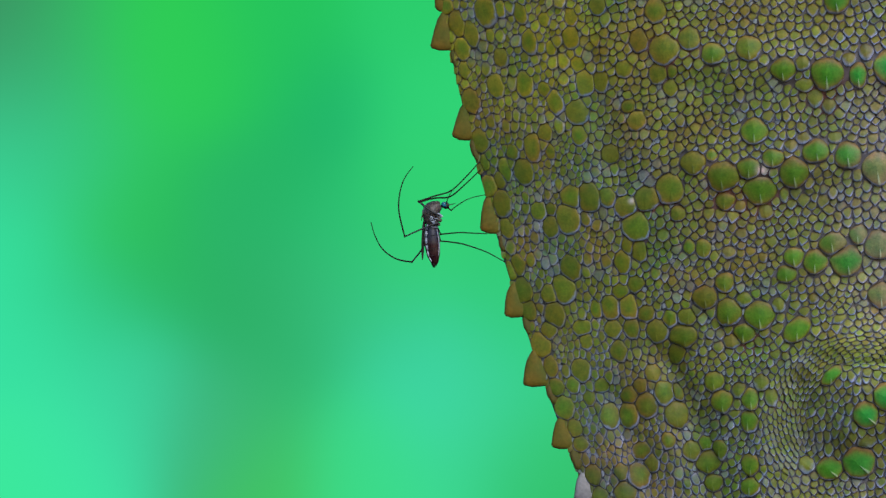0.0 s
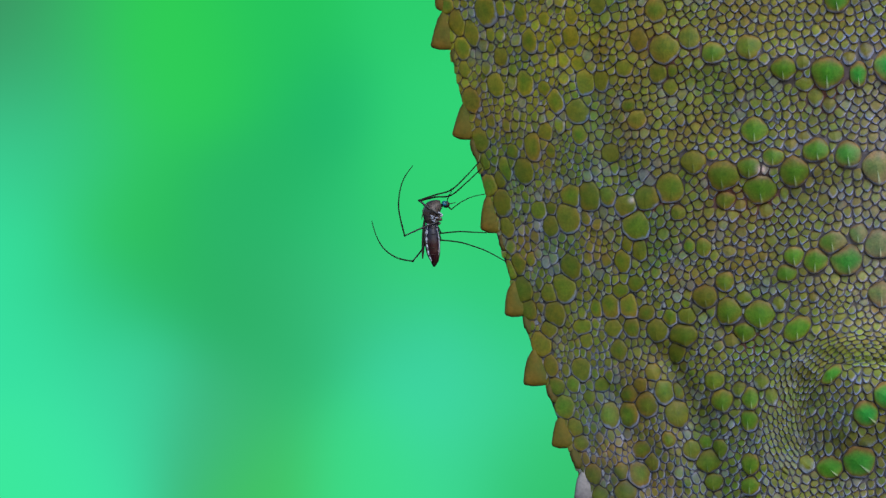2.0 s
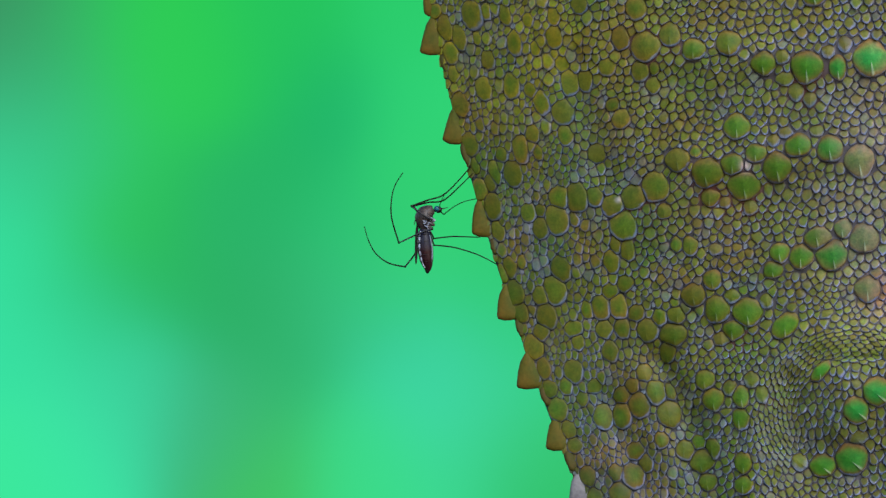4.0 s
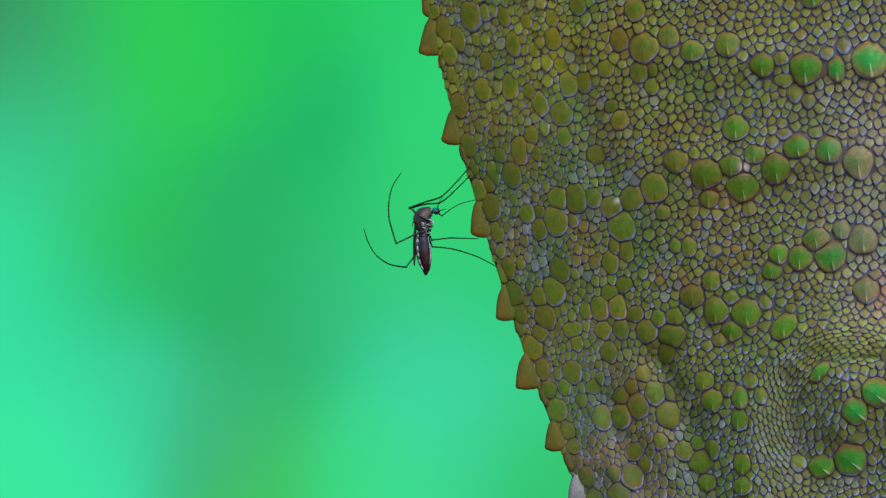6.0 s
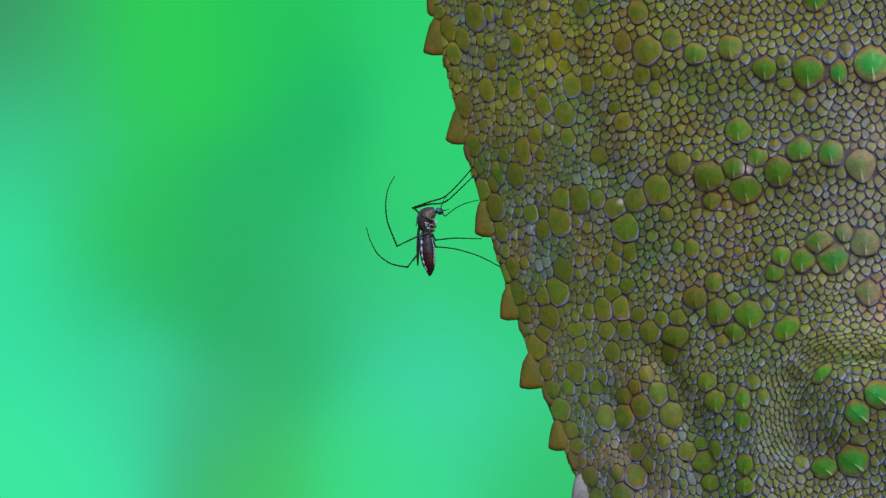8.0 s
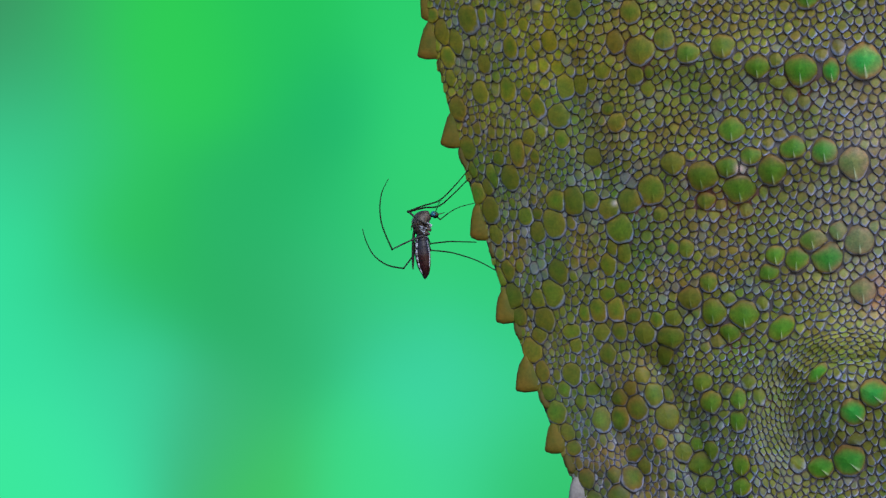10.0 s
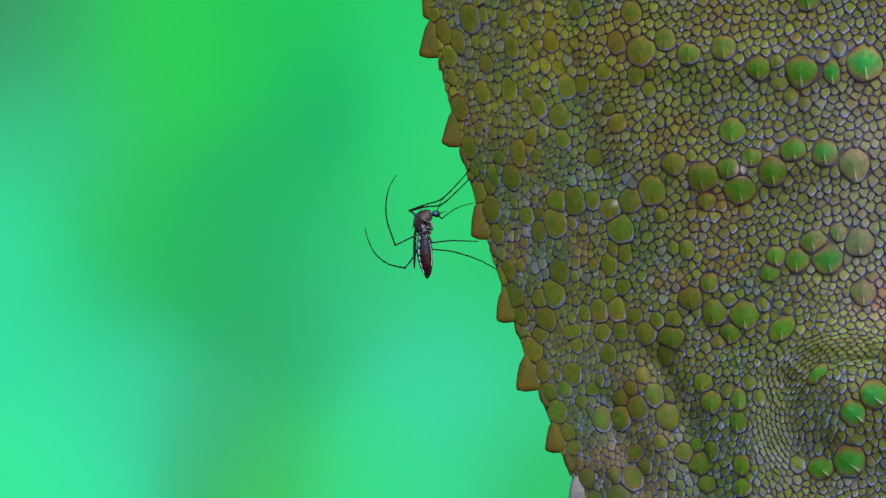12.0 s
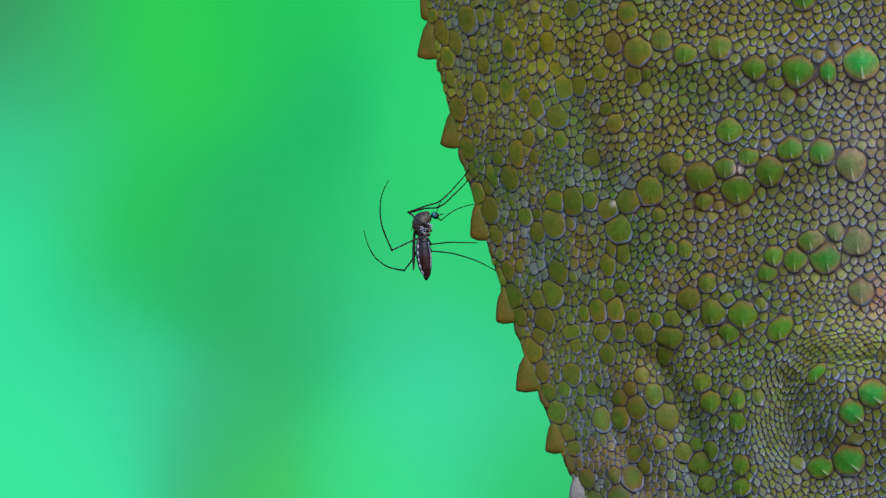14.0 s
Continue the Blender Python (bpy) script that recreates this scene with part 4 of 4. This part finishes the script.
    antenna = part("antenna", tube(rel((0.3, 4.1), (0.45, 4.5), (0.65, 4.95), (0.95, 5.4)), [0.045, 0.035, 0.025, 0.012], 6), LEG, bug)
    for k in range(7):
        u, v = (0.4, 4.35)
        part("bristle", tube(rel((u + 0.06 * k, v + 0.12 * k, 0), (u + 0.06 * k + (0.25 if k % 2 else -0.2), v + 0.12 * k + 0.22, -0.1)), [0.01, 0.004], 4), LEG, antenna)
    part("haltere", tube(rel((-1.75, 3.15, -0.2), (-1.88, 2.8, -0.25), (-1.9, 2.5, -0.25)), [0.05, 0.045, 0.02], 6), DARK, bug)
    leg("front_leg", bug, [(-0.3, 2.95, -0.80), (-1.2, 3.45, -1.02), (-2.15, 4.2, -0.7), (-0.7, 4.7, -0.5), (0.7, 5.15, -0.35), (2.05, 6.4, -0.25), (3.25, 7.75, -0.2)], 2, 0.095, 0.047)
    leg("front_leg", bug, [(-1.5, 3.45, 0.4), (-1.8, 3.95, 0.5), (-2.1, 4.15, 0.5), (-0.7, 4.5, 0.4), (0.65, 4.65, 0.2), (2.05, 5.8, 0.0), (3.35, 7.05, -0.3)], 2, 0.095, 0.047)
    leg("middle_leg", bug, [(-0.6, 2.15, -0.3), (-0.2, 1.3, 0.2), (1.4, 1.45, 0.2), (2.3, 1.42, 0.1), (3.9, 1.35, 0.0)], 1, 0.078, 0.047)
    leg("middle_leg", bug, [(-0.6, 2.05, 0.4), (-0.2, 0.7, 0.5), (0.8, 0.6, 0.5), (1.9, 0.4, 0.4), (3.8, -0.25, 0.1), (5.55, -1.2, -0.35)], 1, 0.078, 0.047)
    raised = leg("hind_leg", bug, [(-0.35, 2.35, -0.72), (-1.55, 1.92, -0.85), (-3.38, 1.1, -0.9), (-3.75, 2.55, -0.9), (-3.92, 3.7, -0.9), (-3.8, 5.05, -0.9), (-3.4, 6.25, -0.9), (-2.65, 7.3, -0.9)], 2, 0.089, 0.035)
    lowered = leg("hind_leg", bug, [(-1.3, 2.05, 0.4), (-1.7, 0.3, 0.8), (-2.75, -1.15, 0.9), (-3.6, -1.02, 0.9), (-4.45, -0.72, 0.9), (-5.4, 0.05, 0.9), (-6.05, 1.25, 0.9), (-6.38, 2.4, 0.9)], 2, 0.089, 0.035)
    return bug, abdomen, raised, lowered


LIZARD = lizard()
MOSQUITO, ABDOMEN, RAISED, LOWERED = mosquito()


def motions():
    """The lizard breathes and shifts; the mosquito rides on it, fills, and swings its hind legs."""
    # seconds, place in mm, turn in degrees
    stance = [(t, pose(x / 1000, y / 1000, z / 1000, rx, ry, rz)) for t, x, y, z, rx, ry, rz in [
        (0, 0.000, 0.000, 0.000, 0.000, 0.000, 0.000), (0.5, 0.005, 0.083, 0.009, 0.004, 0.016, 0.014),
        (1, -0.015, -0.245, -0.003, 0.002, -0.019, -0.056), (1.5, -0.008, -0.007, 0.005, -0.055, -0.004, 0.073),
        (2, 0.022, 0.164, 0.063, -0.123, -0.001, -0.007), (2.5, 0.085, 0.474, 0.171, 0.494, -0.015, -0.521),
        (3, 0.174, 0.278, 0.283, 0.947, 0.047, -0.658), (3.2, -0.533, 0.857, -0.125, -1.867, -0.694, -4.035),
        (5.3, -0.758, 2.722, -0.431, -2.203, -0.990, -3.225), (5.5, -0.758, 2.746, -0.415, -1.981, -0.959, -3.362),
        (6, -0.813, 2.916, -0.410, -1.816, -0.942, -3.672), (6.5, -0.559, 3.963, -0.411, -1.005, -0.852, -4.317),
        (7, -0.554, 3.810, -0.391, -0.846, -0.855, -4.190), (7.5, -0.570, 4.242, -0.417, -0.917, -0.866, -4.015),
        (8, -0.436, 4.674, -0.354, -0.644, -0.758, -4.372), (8.2, -0.617, 4.702, -0.456, -0.722, -0.953, -4.545),
        (10.3, -0.871, 4.811, -0.700, -1.753, -1.236, -5.124), (10.5, -0.902, 4.844, -0.679, -1.760, -1.208, -5.332),
        (11, -0.948, 5.413, -0.715, -1.575, -1.262, -5.395), (11.5, -0.841, 5.206, -0.619, -1.135, -1.140, -5.375),
        (12, -0.760, 5.397, -0.594, -1.269, -1.023, -5.189), (12.5, -1.078, 4.726, -0.800, -1.432, -1.486, -5.265),
        (13, -0.936, 5.393, -0.724, -1.247, -1.316, -5.241), (13.5, -0.961, 5.895, -0.737, -0.749, -1.332, -5.486),
        (14, -0.829, 5.339, -0.707, -1.063, -1.300, -5.932),
    ]]
    walk(LIZARD, stance)
    foothold = Vector((3.4, 0, 4.75)) / 1000
    depth = {t: (m @ foothold).y for t, m in stance}
    walk(MOSQUITO, [(t, pose((HIP[0] + x) / 1000 * (1 + depth[t] / FAR), depth[t], (HIP[1] + z) / 1000 * (1 + depth[t] / FAR), 0, ry, 0)) for t, x, z, ry in [
        (0, 0.000, -0.000, 0.00), (0.5, -0.001, 0.021, 0.17), (1, -0.010, 0.017, 0.06), (1.5, 0.004, 0.035, 0.15),
        (2, 0.032, 0.092, 0.16), (2.5, 0.076, 0.181, 0.21), (3, 0.157, 0.282, 0.24), (3.2, -0.523, -0.226, -0.66),
        (5.3, -0.689, -0.492, -0.87), (5.5, -0.719, -0.527, -0.87), (6, -0.799, -0.526, -0.96), (6.5, -0.570, -0.540, -0.84),
        (7, -0.561, -0.526, -0.83), (7.5, -0.571, -0.543, -0.78), (8, -0.489, -0.533, -0.90), (8.2, -0.614, -0.573, -0.90),
        (10.3, -0.941, -0.857, -1.21), (10.5, -0.951, -0.822, -1.21), (11, -0.970, -0.849, -1.15), (11.5, -0.881, -0.777, -0.90),
        (12, -0.794, -0.762, -0.99), (12.5, -1.112, -0.991, -1.40), (13, -0.956, -0.914, -1.25), (13.5, -0.966, -0.925, -1.15),
        (14, -0.884, -0.922, -1.32),
    ]])
    walk(ABDOMEN, [(t, pose(x / 1000, 0, z / 1000)) for t, x, z in [
        (0, 0.000, -0.000), (0.5, 0.008, -0.021), (1, 0.007, -0.017), (1.5, 0.004, -0.035), (2, -0.009, -0.017),
        (2.5, 0.008, -0.106), (3, -0.030, -0.133), (5.5, -0.023, -0.163), (6, -0.027, -0.164), (6.5, -0.022, -0.225),
        (7, 0.014, -0.241), (7.5, 0.021, -0.223), (8, 0.012, -0.233), (10.5, 0.038, -0.176), (11, 0.049, -0.229),
        (11.5, 0.056, -0.220), (12, 0.083, -0.237), (12.5, 0.072, -0.239), (13, 0.078, -0.240), (13.5, 0.086, -0.305),
        (14, 0.076, -0.233),
    ]])
    for femur, rows in ((RAISED[0], [
        (0, 0.00, -0.00), (0.5, 0.01, -0.03), (1, 0.01, 0.06), (1.5, 0.00, 0.04), (2, -0.03, -0.02), (2.5, 0.01, -0.03),
        (3, 0.16, -0.06), (5.5, -0.08, -0.20), (6, -0.00, -0.04), (6.5, -0.15, -0.03), (7, -0.24, -0.20), (7.5, -0.31, -0.34),
        (8, -0.24, -0.27), (10.5, -0.25, -0.19), (11, 0.00, -0.02), (11.5, 0.00, -0.03), (12, -0.09, 0.04), (12.5, -0.10, -0.09),
        (13, -0.25, -0.17), (13.5, -0.23, -0.25), (14, -0.32, -0.24),
    ]), (LOWERED[0], [
        (0, 0.00, -0.00), (0.5, 0.09, -0.03), (1, 0.01, -0.02), (1.5, 0.01, -0.04), (2, 0.06, -0.02), (2.5, 0.02, -0.03),
        (3, -0.06, -0.06), (5.5, 0.12, 0.09), (6, 0.19, 0.09), (6.5, 0.20, 0.18), (7, 0.19, 0.09), (7.5, 0.12, 0.03),
        (8, 0.03, 0.10), (10.5, 0.10, 0.32), (11, 0.04, 0.20), (11.5, 0.05, 0.27), (12, 0.11, 0.26), (12.5, 0.09, 0.19),
        (13, 0.10, 0.19), (13.5, 0.11, 0.19), (14, 0.09, 0.20),
    ])):
        place = femur.location.copy()
        walk(femur, [(t, pose(place.x + x / 1000, place.y, place.z + z / 1000)) for t, x, z in rows])
    for shin, rows in ((RAISED[1], [
        (0, 0.0), (0.5, -0.2), (1, -0.0), (1.5, -0.1), (2, -0.2), (2.5, 1.1), (3, 2.0), (3.2, -0.0),
        (5.5, -3.5), (6, -1.9), (6.5, -4.2), (7, -4.9), (7.5, -8.4), (8, -7.6), (10.5, -8.7), (11, -3.8),
        (11.5, -4.7), (12, -4.7), (12.5, -3.6), (13, -6.6), (13.5, -6.6), (14, -7.9),
    ]), (LOWERED[1], [
        (0, 0.0), (0.5, -0.8), (1, -0.7), (1.5, -0.2), (2, -0.1), (2.5, 1.0), (3, 1.7), (5.5, -0.4),
        (6, -0.9), (6.5, -2.7), (7, -1.1), (7.5, 0.8), (8, 0.4), (10.5, 1.2), (11, 2.5), (11.5, 0.9),
        (12, 1.7), (12.5, 2.7), (13, 2.5), (13.5, 1.8), (14, 2.0),
    ])):
        place = shin.location.copy()
        walk(shin, [(t, pose(*place, 0, ry, 0)) for t, ry in rows])


motions()
